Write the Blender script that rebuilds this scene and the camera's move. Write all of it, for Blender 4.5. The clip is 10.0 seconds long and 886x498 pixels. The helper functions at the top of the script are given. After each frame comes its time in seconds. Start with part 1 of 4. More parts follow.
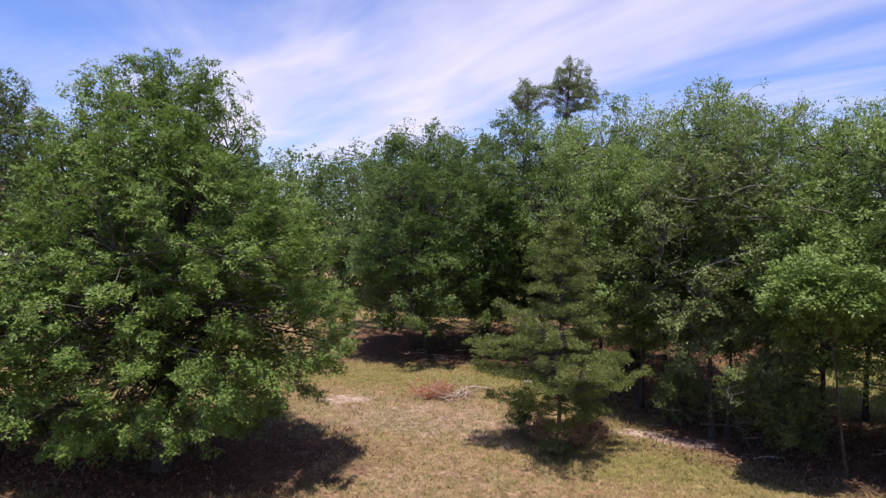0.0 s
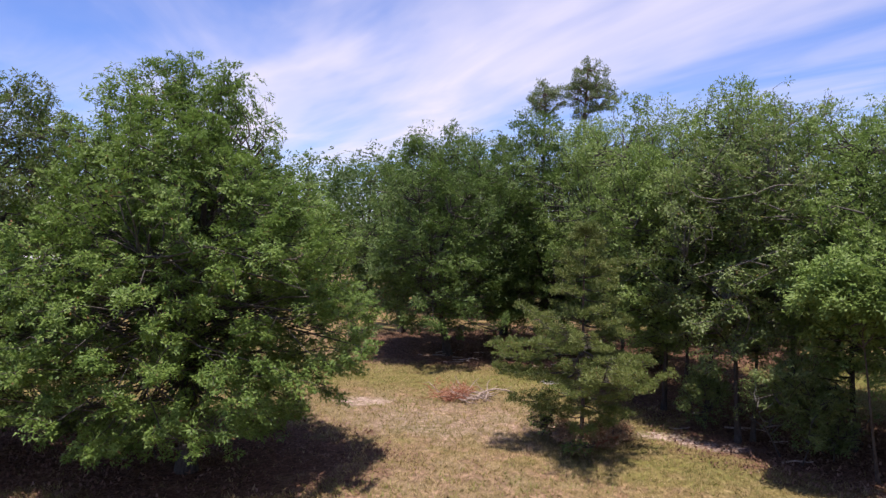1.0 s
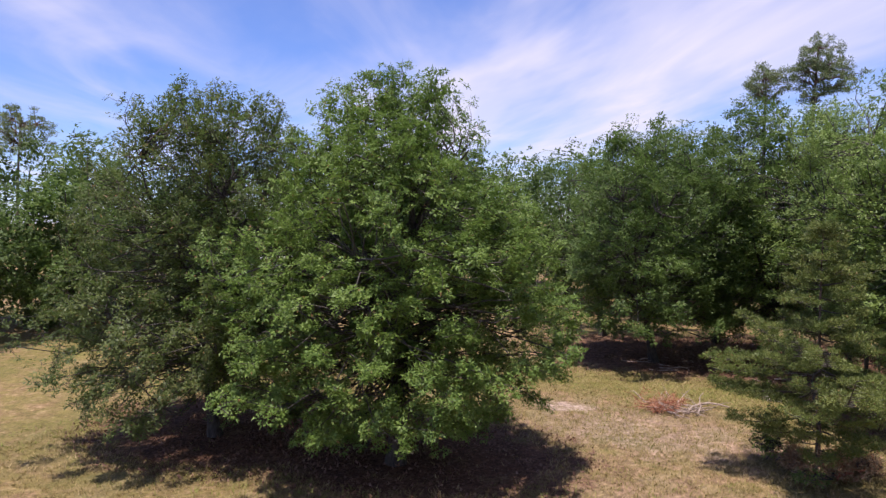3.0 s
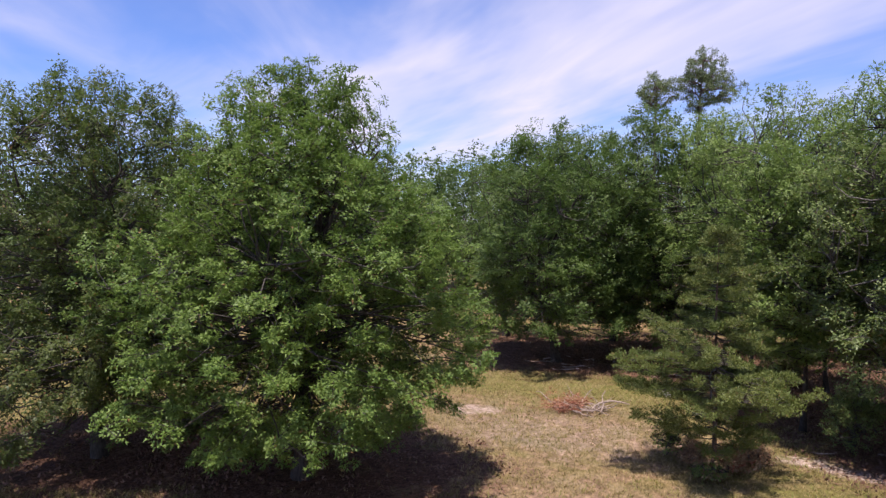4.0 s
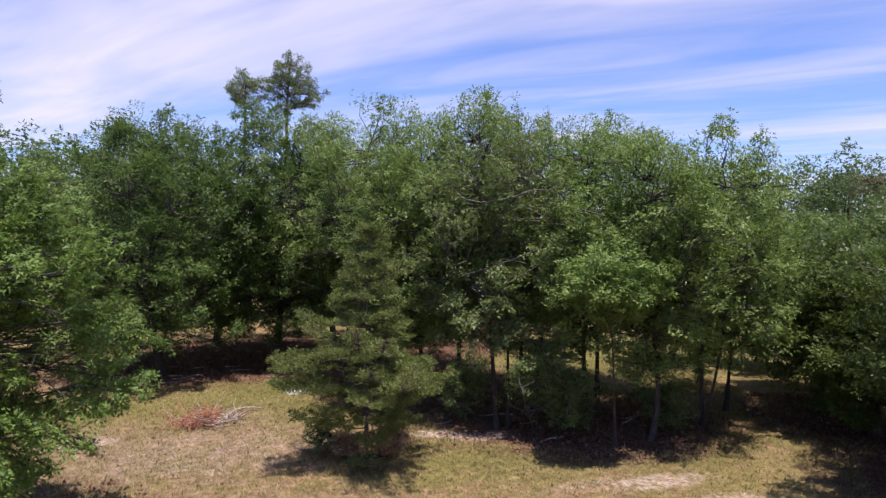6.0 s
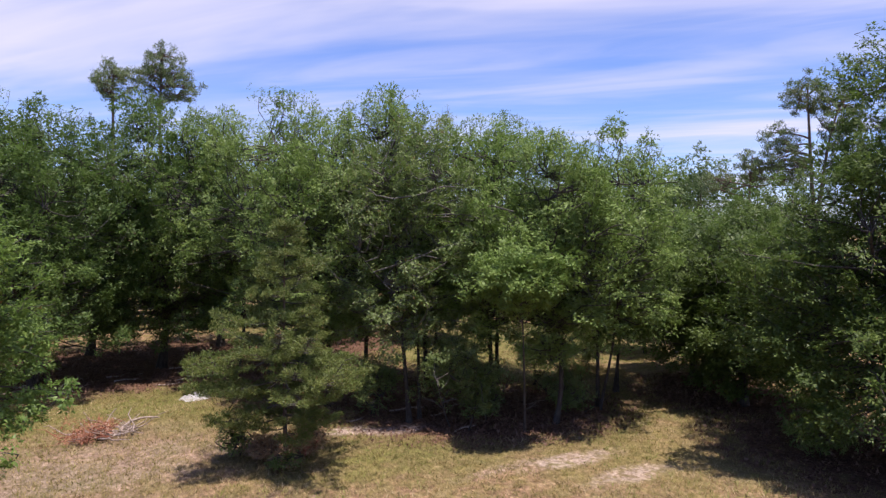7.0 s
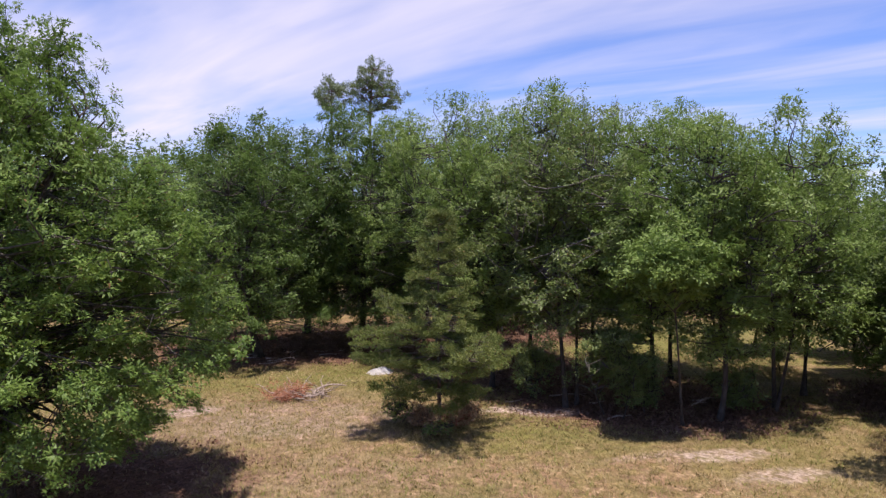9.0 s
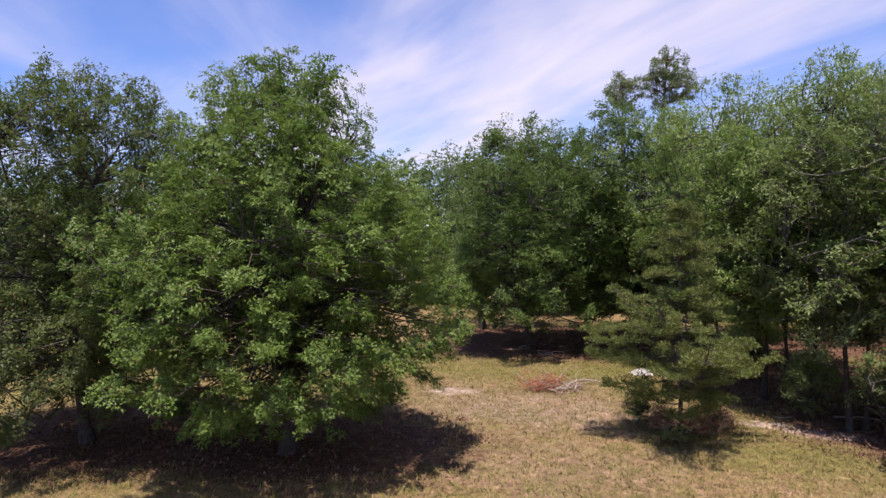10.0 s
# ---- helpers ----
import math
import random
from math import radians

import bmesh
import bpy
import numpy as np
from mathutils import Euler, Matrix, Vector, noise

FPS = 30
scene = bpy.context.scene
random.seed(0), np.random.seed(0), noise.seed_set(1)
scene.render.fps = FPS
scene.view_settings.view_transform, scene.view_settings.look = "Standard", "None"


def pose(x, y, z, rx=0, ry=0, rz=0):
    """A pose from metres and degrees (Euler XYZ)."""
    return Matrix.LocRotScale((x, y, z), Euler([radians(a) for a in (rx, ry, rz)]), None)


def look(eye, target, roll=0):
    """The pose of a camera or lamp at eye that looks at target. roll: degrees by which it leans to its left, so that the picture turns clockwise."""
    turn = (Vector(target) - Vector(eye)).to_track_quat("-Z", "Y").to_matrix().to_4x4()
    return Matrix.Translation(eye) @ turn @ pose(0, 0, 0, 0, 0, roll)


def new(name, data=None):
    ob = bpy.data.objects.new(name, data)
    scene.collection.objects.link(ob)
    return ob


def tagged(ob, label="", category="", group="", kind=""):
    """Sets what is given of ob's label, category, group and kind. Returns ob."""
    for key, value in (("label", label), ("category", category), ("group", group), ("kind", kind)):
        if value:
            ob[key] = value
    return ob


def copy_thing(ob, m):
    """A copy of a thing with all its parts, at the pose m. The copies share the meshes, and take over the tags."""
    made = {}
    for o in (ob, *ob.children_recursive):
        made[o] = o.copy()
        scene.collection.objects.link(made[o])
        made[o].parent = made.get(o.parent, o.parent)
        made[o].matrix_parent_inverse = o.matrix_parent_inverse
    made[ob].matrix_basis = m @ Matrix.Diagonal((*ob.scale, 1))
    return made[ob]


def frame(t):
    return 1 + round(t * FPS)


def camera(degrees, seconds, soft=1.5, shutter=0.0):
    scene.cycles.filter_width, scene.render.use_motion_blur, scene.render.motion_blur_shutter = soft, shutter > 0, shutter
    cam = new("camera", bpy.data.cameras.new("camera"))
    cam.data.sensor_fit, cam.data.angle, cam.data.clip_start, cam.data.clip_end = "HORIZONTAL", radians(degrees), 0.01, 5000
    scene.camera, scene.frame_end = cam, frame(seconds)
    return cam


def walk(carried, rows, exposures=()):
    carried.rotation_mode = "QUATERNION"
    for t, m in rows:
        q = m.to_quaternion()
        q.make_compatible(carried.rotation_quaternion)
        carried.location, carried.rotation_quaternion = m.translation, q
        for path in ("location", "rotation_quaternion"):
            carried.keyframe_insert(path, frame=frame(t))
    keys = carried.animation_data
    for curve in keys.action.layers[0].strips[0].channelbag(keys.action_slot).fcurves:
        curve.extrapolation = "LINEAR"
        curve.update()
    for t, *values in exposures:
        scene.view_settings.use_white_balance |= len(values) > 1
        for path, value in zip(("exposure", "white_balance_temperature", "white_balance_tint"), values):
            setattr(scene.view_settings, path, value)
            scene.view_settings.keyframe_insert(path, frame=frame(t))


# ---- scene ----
EXPO, TINT = 0.46, 18
SUN_STRENGTH, SKY_STRENGTH, CLOUD_STRENGTH = 5.0, 0.101, 0.75
SKY_TINT = (0.75, 0.89, 1.33)
CLOUD_TURN, CLOUD_SHIFT, CLOUD_MOST = -38, (3.0, 1.0, 0.0), 0.95
CLOUD_ACROSS, CLOUD_WIDE = -4.5, 1.35
LENS = 67.3
PATH = [
    (0, (-0.001, -0.000, 6.587), (-3.095, 19.742, 5.752), 0.66),
    (0.25, (-0.014, -0.031, 6.609), (-3.099, 19.712, 5.774), 0.73),
    (0.5, (-0.039, -0.042, 6.620), (-3.166, 19.695, 5.791), 0.75),
    (0.75, (-0.109, 0.013, 6.592), (-3.198, 19.757, 5.789), 0.65),
    (1, (-0.185, 0.081, 6.557), (-3.734, 19.748, 5.783), 0.45),
    (1.1, (-0.207, 0.096, 6.550), (-4.369, 19.643, 5.782), 0.34),
    (1.2, (-0.226, 0.108, 6.544), (-5.293, 19.441, 5.783), 0.19),
    (1.3, (-0.244, 0.118, 6.540), (-6.066, 19.236, 5.783), 0.04),
    (1.4, (-0.260, 0.127, 6.539), (-6.918, 18.971, 5.785), -0.09),
    (1.5, (-0.274, 0.139, 6.542), (-7.733, 18.681, 5.788), -0.18),
    (1.6, (-0.287, 0.151, 6.550), (-8.134, 18.531, 5.794), -0.20),
    (1.7, (-0.299, 0.160, 6.565), (-8.428, 18.418, 5.802), -0.18),
    (1.8, (-0.308, 0.172, 6.582), (-8.639, 18.338, 5.811), -0.14),
    (2, (-0.325, 0.216, 6.602), (-9.087, 18.178, 5.822), -0.09),
    (2.1, (-0.332, 0.253, 6.600), (-9.202, 18.162, 5.822), -0.10),
    (2.2, (-0.339, 0.292, 6.596), (-9.287, 18.162, 5.821), -0.13),
    (2.5, (-0.374, 0.350, 6.605), (-9.518, 18.119, 5.819), -0.16),
    (2.75, (-0.416, 0.357, 6.626), (-9.612, 18.099, 5.816), -0.16),
    (3, (-0.473, 0.364, 6.654), (-9.544, 18.169, 5.818), -0.12),
    (3.3, (-0.565, 0.422, 6.690), (-9.152, 18.465, 5.833), -0.02),
    (3.4, (-0.601, 0.459, 6.703), (-8.952, 18.612, 5.841), 0.04),
    (3.5, (-0.641, 0.499, 6.715), (-8.736, 18.767, 5.851), 0.09),
    (3.75, (-0.759, 0.599, 6.727), (-8.080, 19.191, 5.873), 0.14),
    (4, (-0.904, 0.703, 6.732), (-7.221, 19.660, 5.891), 0.17),
    (4.25, (-1.075, 0.807, 6.745), (-6.069, 20.155, 5.902), 0.24),
    (4.5, (-1.281, 0.920, 6.748), (-4.733, 20.602, 5.905), 0.31),
    (4.75, (-1.535, 1.055, 6.726), (-3.280, 20.961, 5.897), 0.40),
    (5, (-1.827, 1.187, 6.694), (-1.792, 21.171, 5.887), 0.48),
    (5.25, (-2.145, 1.294, 6.663), (-0.364, 21.199, 5.880), 0.57),
    (5.5, (-2.510, 1.390, 6.637), (0.946, 21.075, 5.875), 0.63),
    (5.75, (-2.964, 1.493, 6.623), (2.033, 20.845, 5.871), 0.62),
    (6, (-3.434, 1.585, 6.616), (2.956, 20.521, 5.872), 0.59),
    (6.1, (-3.601, 1.610, 6.615), (3.295, 20.369, 5.874), 0.60),
    (6.2, (-3.772, 1.638, 6.615), (3.606, 20.213, 5.878), 0.60),
    (6.25, (-3.860, 1.656, 6.614), (3.750, 20.137, 5.878), 0.59),
    (6.5, (-4.245, 1.761, 6.590), (4.416, 19.773, 5.860), 0.47),
    (6.75, (-4.538, 1.856, 6.542), (4.929, 19.458, 5.817), 0.27),
    (7, (-4.743, 1.900, 6.485), (5.209, 19.233, 5.762), 0.06),
    (7.25, (-4.863, 1.854, 6.433), (5.174, 19.138, 5.712), -0.10),
    (7.3, (-4.878, 1.830, 6.424), (5.121, 19.137, 5.703), -0.11),
    (7.4, (-4.897, 1.770, 6.407), (4.992, 19.139, 5.687), -0.14),
    (7.5, (-4.900, 1.699, 6.391), (4.859, 19.141, 5.672), -0.16),
    (7.75, (-4.807, 1.471, 6.372), (4.570, 19.122, 5.635), -0.22),
    (8, (-4.617, 1.207, 6.353), (4.222, 19.132, 5.599), -0.26),
    (8.25, (-4.365, 0.926, 6.304), (3.749, 19.191, 5.559), -0.28),
    (8.5, (-4.047, 0.653, 6.249), (3.059, 19.333, 5.518), -0.30),
    (8.75, (-3.678, 0.420, 6.205), (1.988, 19.587, 5.479), -0.34),
    (9, (-3.230, 0.223, 6.155), (0.641, 19.832, 5.443), -0.39),
    (9.25, (-2.663, 0.075, 6.069), (-0.924, 19.988, 5.407), -0.43),
    (9.5, (-2.033, -0.033, 5.995), (-2.656, 19.948, 5.384), -0.51),
    (9.75, (-1.375, -0.098, 5.982), (-4.480, 19.651, 5.389), -0.74),
    (10, (-0.700, -0.144, 5.987), (-6.303, 19.046, 5.404), -1.01),
]
cam = camera(LENS, 10.0, soft=1.4)
walk(cam, [(t, look(eye, aim, roll)) for t, eye, aim, roll in PATH],
     exposures=[(t, EXPO, kelvin, TINT) for t, kelvin in ((0, 6470), (5, 6450), (6, 6370), (8.5, 6390), (10, 6680))])

# ---------------------------------------------------------------- light
SUN_EL, SUN_AZ = radians(76), radians(170)   # azimuth clockwise from +y
world = bpy.data.worlds.new("sky")
scene.world = world
world.use_nodes = True
wn, wl = world.node_tree.nodes, world.node_tree.links
wn.clear()


def wnode(kind, **inputs):
    n = wn.new(kind)
    for k, v in inputs.items():
        n.inputs[k].default_value = v
    return n


def wmath(op, a, b=None, clamp=False):
    n = wn.new("ShaderNodeMath")
    n.operation, n.use_clamp = op, clamp
    for i, v in enumerate((a, b)):
        if v is None:
            continue
        if isinstance(v, (int, float)):
            n.inputs[i].default_value = v
        else:
            wl.new(v, n.inputs[i])
    return n.outputs[0]


sky = wn.new("ShaderNodeTexSky")
sky.sky_type, sky.sun_disc = "NISHITA", False
sky.sun_elevation, sky.sun_rotation = SUN_EL, SUN_AZ
sky.air_density, sky.dust_density, sky.ozone_density = 1.0, 0.2, 2.5
tc = wn.new("ShaderNodeTexCoord")
sep = wn.new("ShaderNodeSeparateXYZ")
wl.new(tc.outputs["Generated"], sep.inputs[0])
up = wmath("MAXIMUM", wmath("ADD", sep.outputs[2], 0.03), 0.04)
comb = wn.new("ShaderNodeCombineXYZ")
wl.new(wmath("DIVIDE", sep.outputs[0], up), comb.inputs[0])
wl.new(wmath("DIVIDE", sep.outputs[1], up), comb.inputs[1])
cirrus_turn = wnode("ShaderNodeMapping")
cirrus_turn.inputs["Rotation"].default_value = (0, 0, radians(CLOUD_TURN))
cirrus_turn.inputs["Location"].default_value = CLOUD_SHIFT
wl.new(comb.outputs[0], cirrus_turn.inputs[0])


def cirrus(scale, sx, sy, detail, rough, distort):
    m = wnode("ShaderNodeMapping")
    m.inputs["Scale"].default_value = (sx, sy, 1)
    wl.new(cirrus_turn.outputs[0], m.inputs[0])
    n = wnode("ShaderNodeTexNoise", Scale=scale, Detail=detail, Roughness=rough, Distortion=distort)
    wl.new(m.outputs[0], n.inputs["Vector"])
    return n.outputs["Fac"]


def wrange(v, a, b, c=0.0, d=1.0):
    n = wnode("ShaderNodeMapRange", **{"From Min": a, "From Max": b, "To Min": c, "To Max": d})
    n.interpolation_type = "SMOOTHSTEP"
    wl.new(v, n.inputs["Value"])
    return n.outputs[0]


turned = wn.new("ShaderNodeSeparateXYZ")
wl.new(cirrus_turn.outputs[0], turned.inputs[0])
across = wmath("DIVIDE", wmath("ADD", turned.outputs[0], CLOUD_ACROSS), CLOUD_WIDE)
bank = wmath("EXPONENT", wmath("MULTIPLY", wmath("MULTIPLY", across, across), -1.0))     # the thicker bank of cirrus
broad = wrange(wmath("ADD", cirrus(0.8, 0.75, 0.22, 5, 0.55, 0.5), wmath("MULTIPLY", bank, 0.26)), 0.50, 0.76)
streak = wrange(cirrus(1.15, 1.0, 0.30, 6, 0.50, 1.3), 0.36, 0.78)
veil = wrange(cirrus(1.0, 0.9, 0.4, 6, 0.62, 0.5), 0.30, 0.80)
cover = wmath("MULTIPLY", broad, wmath("ADD", wmath("MULTIPLY", streak, 0.40), 0.62))
cover = wmath("ADD", cover, wmath("MULTIPLY", wmath("MULTIPLY", streak, 0.42), wmath("SUBTRACT", 1.0, broad)), True)
cover = wmath("ADD", cover, wmath("MULTIPLY", veil, 0.12), True)
thin = wmath("SUBTRACT", 1.12, wmath("MULTIPLY", sep.outputs[2], 0.95), True)            # thinner overhead, where it is crossed straight
cover = wmath("MULTIPLY", cover, wmath("MULTIPLY", thin, CLOUD_MOST), True)
back_sky, back_cloud, mixed = wn.new("ShaderNodeBackground"), wn.new("ShaderNodeBackground"), wn.new("ShaderNodeMixShader")
back_sky.inputs["Strength"].default_value = SKY_STRENGTH
back_cloud.inputs["Color"].default_value = (0.92, 0.88, 1.0, 1)
back_cloud.inputs["Strength"].default_value = CLOUD_STRENGTH
tint = wn.new("ShaderNodeMix")
tint.data_type, tint.blend_type = "RGBA", "MULTIPLY"
tint.inputs[0].default_value = 1.0
tint.inputs[7].default_value = (*SKY_TINT, 1)
wl.new(sky.outputs[0], tint.inputs[6])
wl.new(tint.outputs[2], back_sky.inputs["Color"])
wl.new(cover, mixed.inputs[0])
wl.new(back_sky.outputs[0], mixed.inputs[1])
wl.new(back_cloud.outputs[0], mixed.inputs[2])
wl.new(mixed.outputs[0], wn.new("ShaderNodeOutputWorld").inputs[0])

sun_data = bpy.data.lights.new("sun", "SUN")
sun_data.energy, sun_data.angle, sun_data.color = SUN_STRENGTH, radians(0.55), (1.0, 0.95, 0.87)
sun = new("sun", sun_data)
sun_way = Vector((math.sin(SUN_AZ) * math.cos(SUN_EL), math.cos(SUN_AZ) * math.cos(SUN_EL), math.sin(SUN_EL)))
sun.matrix_world = look(sun_way * 300, (0, 0, 0))


# ---------------------------------------------------------------- materials
def material(name):
    m = bpy.data.materials.new(name)
    m.use_nodes = True
    nt = m.node_tree
    nt.nodes.clear()
    return m, nt, nt.nodes, nt.links


def noise_of(nt, vec, scale, detail=4.0, rough=0.55, distort=0.0):
    n = nt.nodes.new("ShaderNodeTexNoise")
    n.inputs["Scale"].default_value, n.inputs["Detail"].default_value = scale, detail
    n.inputs["Roughness"].default_value, n.inputs["Distortion"].default_value = rough, distort
    nt.links.new(vec, n.inputs["Vector"])
    return n.outputs["Fac"]


def mixc(nt, fac, a, b, kind="MIX"):
    n = nt.nodes.new("ShaderNodeMix")
    n.data_type, n.blend_type = "RGBA", kind
    for sock, v in ((n.inputs[0], fac), (n.inputs[6], a), (n.inputs[7], b)):
        if isinstance(v, (int, float)):
            sock.default_value = v
        elif isinstance(v, tuple):
            sock.default_value = (*v[:3], 1)
        else:
            nt.links.new(v, sock)
    return n.outputs[2]


def mrange(nt, v, a, b, c=0.0, d=1.0, smooth=True):
    n = nt.nodes.new("ShaderNodeMapRange")
    n.interpolation_type = "SMOOTHSTEP" if smooth else "LINEAR"
    for k, x in (("From Min", a), ("From Max", b), ("To Min", c), ("To Max", d)):
        n.inputs[k].default_value = x
    nt.links.new(v, n.inputs["Value"])
    return n.outputs[0]


def mathn(nt, op, a, b=None, clamp=False):
    n = nt.nodes.new("ShaderNodeMath")
    n.operation, n.use_clamp = op, clamp
    for i, v in enumerate((a, b)):
        if v is None:
            continue
        if isinstance(v, (int, float)):
            n.inputs[i].default_value = v
        else:
            nt.links.new(v, n.inputs[i])
    return n.outputs[0]


def leaf_material(name, dark, mid, light, rough=0.50, through_part=0.36, spec=0.28, dead=0.0, dead_colour=(0.22, 0.12, 0.05)):
    """Living leaves: hue varies leaf by leaf and bough by bough; light passes through."""
    m, nt, nodes, links = material(name)
    geo = nodes.new("ShaderNodeNewGeometry")
    rnd = geo.outputs["Random Per Island"]
    bough = noise_of(nt, geo.outputs["Position"], 0.55, 3.0)
    c = mixc(nt, mrange(nt, bough, 0.36, 0.64), dark, mid)
    spray = noise_of(nt, geo.outputs["Position"], 3.2, 2.0)
    c = mixc(nt, mrange(nt, mathn(nt, "ADD", mathn(nt, "MULTIPLY", rnd, 0.5), spray), 0.62, 1.05), c, light)
    if dead > 0:
        fleck = mathn(nt, "FRACT", mathn(nt, "MULTIPLY", rnd, 37.7))
        c = mixc(nt, mathn(nt, "LESS_THAN", fleck, dead), c, dead_colour)
    bsdf = nodes.new("ShaderNodeBsdfPrincipled")
    links.new(c, bsdf.inputs["Base Color"])
    bsdf.inputs["Roughness"].default_value = rough
    bsdf.inputs["Specular IOR Level"].default_value = spec
    tr = nodes.new("ShaderNodeBsdfTranslucent")
    links.new(mixc(nt, 0.5, c, (0.16, 0.27, 0.060)), tr.inputs["Color"])
    mix = nodes.new("ShaderNodeMixShader")
    mix.inputs[0].default_value = through_part
    links.new(bsdf.outputs[0], mix.inputs[1])
    links.new(tr.outputs[0], mix.inputs[2])
    out = nodes.new("ShaderNodeOutputMaterial")
    links.new(mix.outputs[0], out.inputs[0])
    return m


def bark_material(name, a, b, scale=9.0):
    m, nt, nodes, links = material(name)
    geo = nodes.new("ShaderNodeNewGeometry")
    mp = nodes.new("ShaderNodeMapping")
    mp.inputs["Scale"].default_value = (1, 1, 0.22)
    links.new(geo.outputs["Position"], mp.inputs[0])
    fissure = noise_of(nt, mp.outputs[0], scale * 2.2, 6.0, 0.65)
    patch = noise_of(nt, geo.outputs["Position"], 1.3, 3.0)
    c = mixc(nt, mrange(nt, fissure, 0.35, 0.65), a, b)
    c = mixc(nt, mrange(nt, patch, 0.55, 0.75, 0.0, 0.5), c, (0.095, 0.095, 0.080))
    bsdf = nodes.new("ShaderNodeBsdfPrincipled")
    links.new(c, bsdf.inputs["Base Color"])
    bsdf.inputs["Roughness"].default_value = 0.9
    bump = nodes.new("ShaderNodeBump")
    bump.inputs["Strength"].default_value, bump.inputs["Distance"].default_value = 0.7, 0.03
    links.new(fissure, bump.inputs["Height"])
    links.new(bump.outputs[0], bsdf.inputs["Normal"])
    links.new(bsdf.outputs[0], nodes.new("ShaderNodeOutputMaterial").inputs[0])
    return m


def scatter_material(name, colours, rough=0.8, through_part=0.0):
    """Loose pieces (blades, fallen leaves, needles): each takes a colour between those given."""
    m, nt, nodes, links = material(name)
    geo = nodes.new("ShaderNodeNewGeometry")
    rnd = geo.outputs["Random Per Island"]
    patch = noise_of(nt, geo.outputs["Position"], 0.35, 4.0)
    ramp = nodes.new("ShaderNodeValToRGB")
    els = ramp.color_ramp.elements
    while len(els) < len(colours):
        els.new(0.5)
    for i, (e, col) in enumerate(zip(els, colours)):
        e.position, e.color = i / (len(colours) - 1), (*col, 1)
    links.new(mathn(nt, "ADD", mathn(nt, "MULTIPLY", rnd, 0.6), mrange(nt, patch, 0.3, 0.7, 0.0, 0.4)), ramp.inputs[0])
    bsdf = nodes.new("ShaderNodeBsdfPrincipled")
    links.new(ramp.outputs[0], bsdf.inputs["Base Color"])
    bsdf.inputs["Roughness"].default_value = rough
    bsdf.inputs["Specular IOR Level"].default_value = 0.25
    end = bsdf.outputs[0]
    if through_part:
        tr, mix = nodes.new("ShaderNodeBsdfTranslucent"), nodes.new("ShaderNodeMixShader")
        links.new(ramp.outputs[0], tr.inputs["Color"])
        mix.inputs[0].default_value = through_part
        links.new(end, mix.inputs[1])
        links.new(tr.outputs[0], mix.inputs[2])
        end = mix.outputs[0]
    links.new(end, nodes.new("ShaderNodeOutputMaterial").inputs[0])
    return m


LEAF_OAK = leaf_material("oak_leaf", (0.088, 0.150, 0.030), (0.139, 0.214, 0.040), (0.203, 0.282, 0.066), dead=0.012)
LEAF_OLIVE = leaf_material("olive_oak_leaf", (0.060, 0.082, 0.024), (0.088, 0.114, 0.031), (0.128, 0.154, 0.046), dead=0.02)
LEAF_DARK = leaf_material("dark_oak_leaf", (0.060, 0.104, 0.026), (0.094, 0.146, 0.034), (0.146, 0.200, 0.054), spec=0.26)
LEAF_GROVE = leaf_material("grove_oak_leaf", (0.126, 0.188, 0.042), (0.182, 0.254, 0.060), (0.250, 0.322, 0.092))
LEAF_GREY = leaf_material("grey_oak_leaf", (0.122, 0.166, 0.048), (0.172, 0.222, 0.068), (0.232, 0.278, 0.102), dead=0.02)
LEAF_LIGHT = leaf_material("pale_oak_leaf", (0.125, 0.195, 0.042), (0.175, 0.250, 0.056), (0.230, 0.305, 0.084))
# leaves of the edge oaks, coloured dark so the deep shade is built in
LEAF_SHADED = leaf_material("shaded_leaf", (0.055, 0.086, 0.019), (0.088, 0.126, 0.025), (0.134, 0.179, 0.040))
NEEDLE = leaf_material("pine_needle", (0.078, 0.108, 0.024), (0.120, 0.150, 0.034), (0.186, 0.204, 0.056), rough=0.5, through_part=0.15, dead=0.012)
NEEDLE_FAR = leaf_material("tall_pine_needle", (0.112, 0.150, 0.060), (0.154, 0.194, 0.076), (0.212, 0.244, 0.106), rough=0.5, through_part=0.12, dead=0.012, dead_colour=(0.189, 0.124, 0.062))
LEAF_WOODS = leaf_material("woods_leaf", (0.057, 0.090, 0.030), (0.086, 0.124, 0.042), (0.122, 0.160, 0.060))
BARK_OAK = bark_material("oak_bark", (0.030, 0.022, 0.017), (0.080, 0.062, 0.050))
BARK_GREY = bark_material("grey_twig_bark", (0.032, 0.026, 0.021), (0.085, 0.072, 0.060))
BARK_PALE = bark_material("pale_grey_twig_bark", (0.060, 0.050, 0.042), (0.17, 0.15, 0.13))
BARK_PINE = bark_material("pine_bark", (0.075, 0.045, 0.032), (0.21, 0.14, 0.10))
BARK_DEAD = bark_material("bleached_wood", (0.20, 0.14, 0.11), (0.48, 0.38, 0.32), 14.0)
BARK_RED = bark_material("red_brown_twig", (0.20, 0.06, 0.035), (0.38, 0.14, 0.08), 14.0)
DEAD_NEEDLE = scatter_material("dead_red_needles", [(0.22, 0.08, 0.045), (0.36, 0.14, 0.08), (0.44, 0.24, 0.15)])
DRY_BRUSH = scatter_material("dry_red_brush_leaf", [(0.20, 0.10, 0.055), (0.34, 0.17, 0.09), (0.38, 0.28, 0.17), (0.17, 0.20, 0.06)])
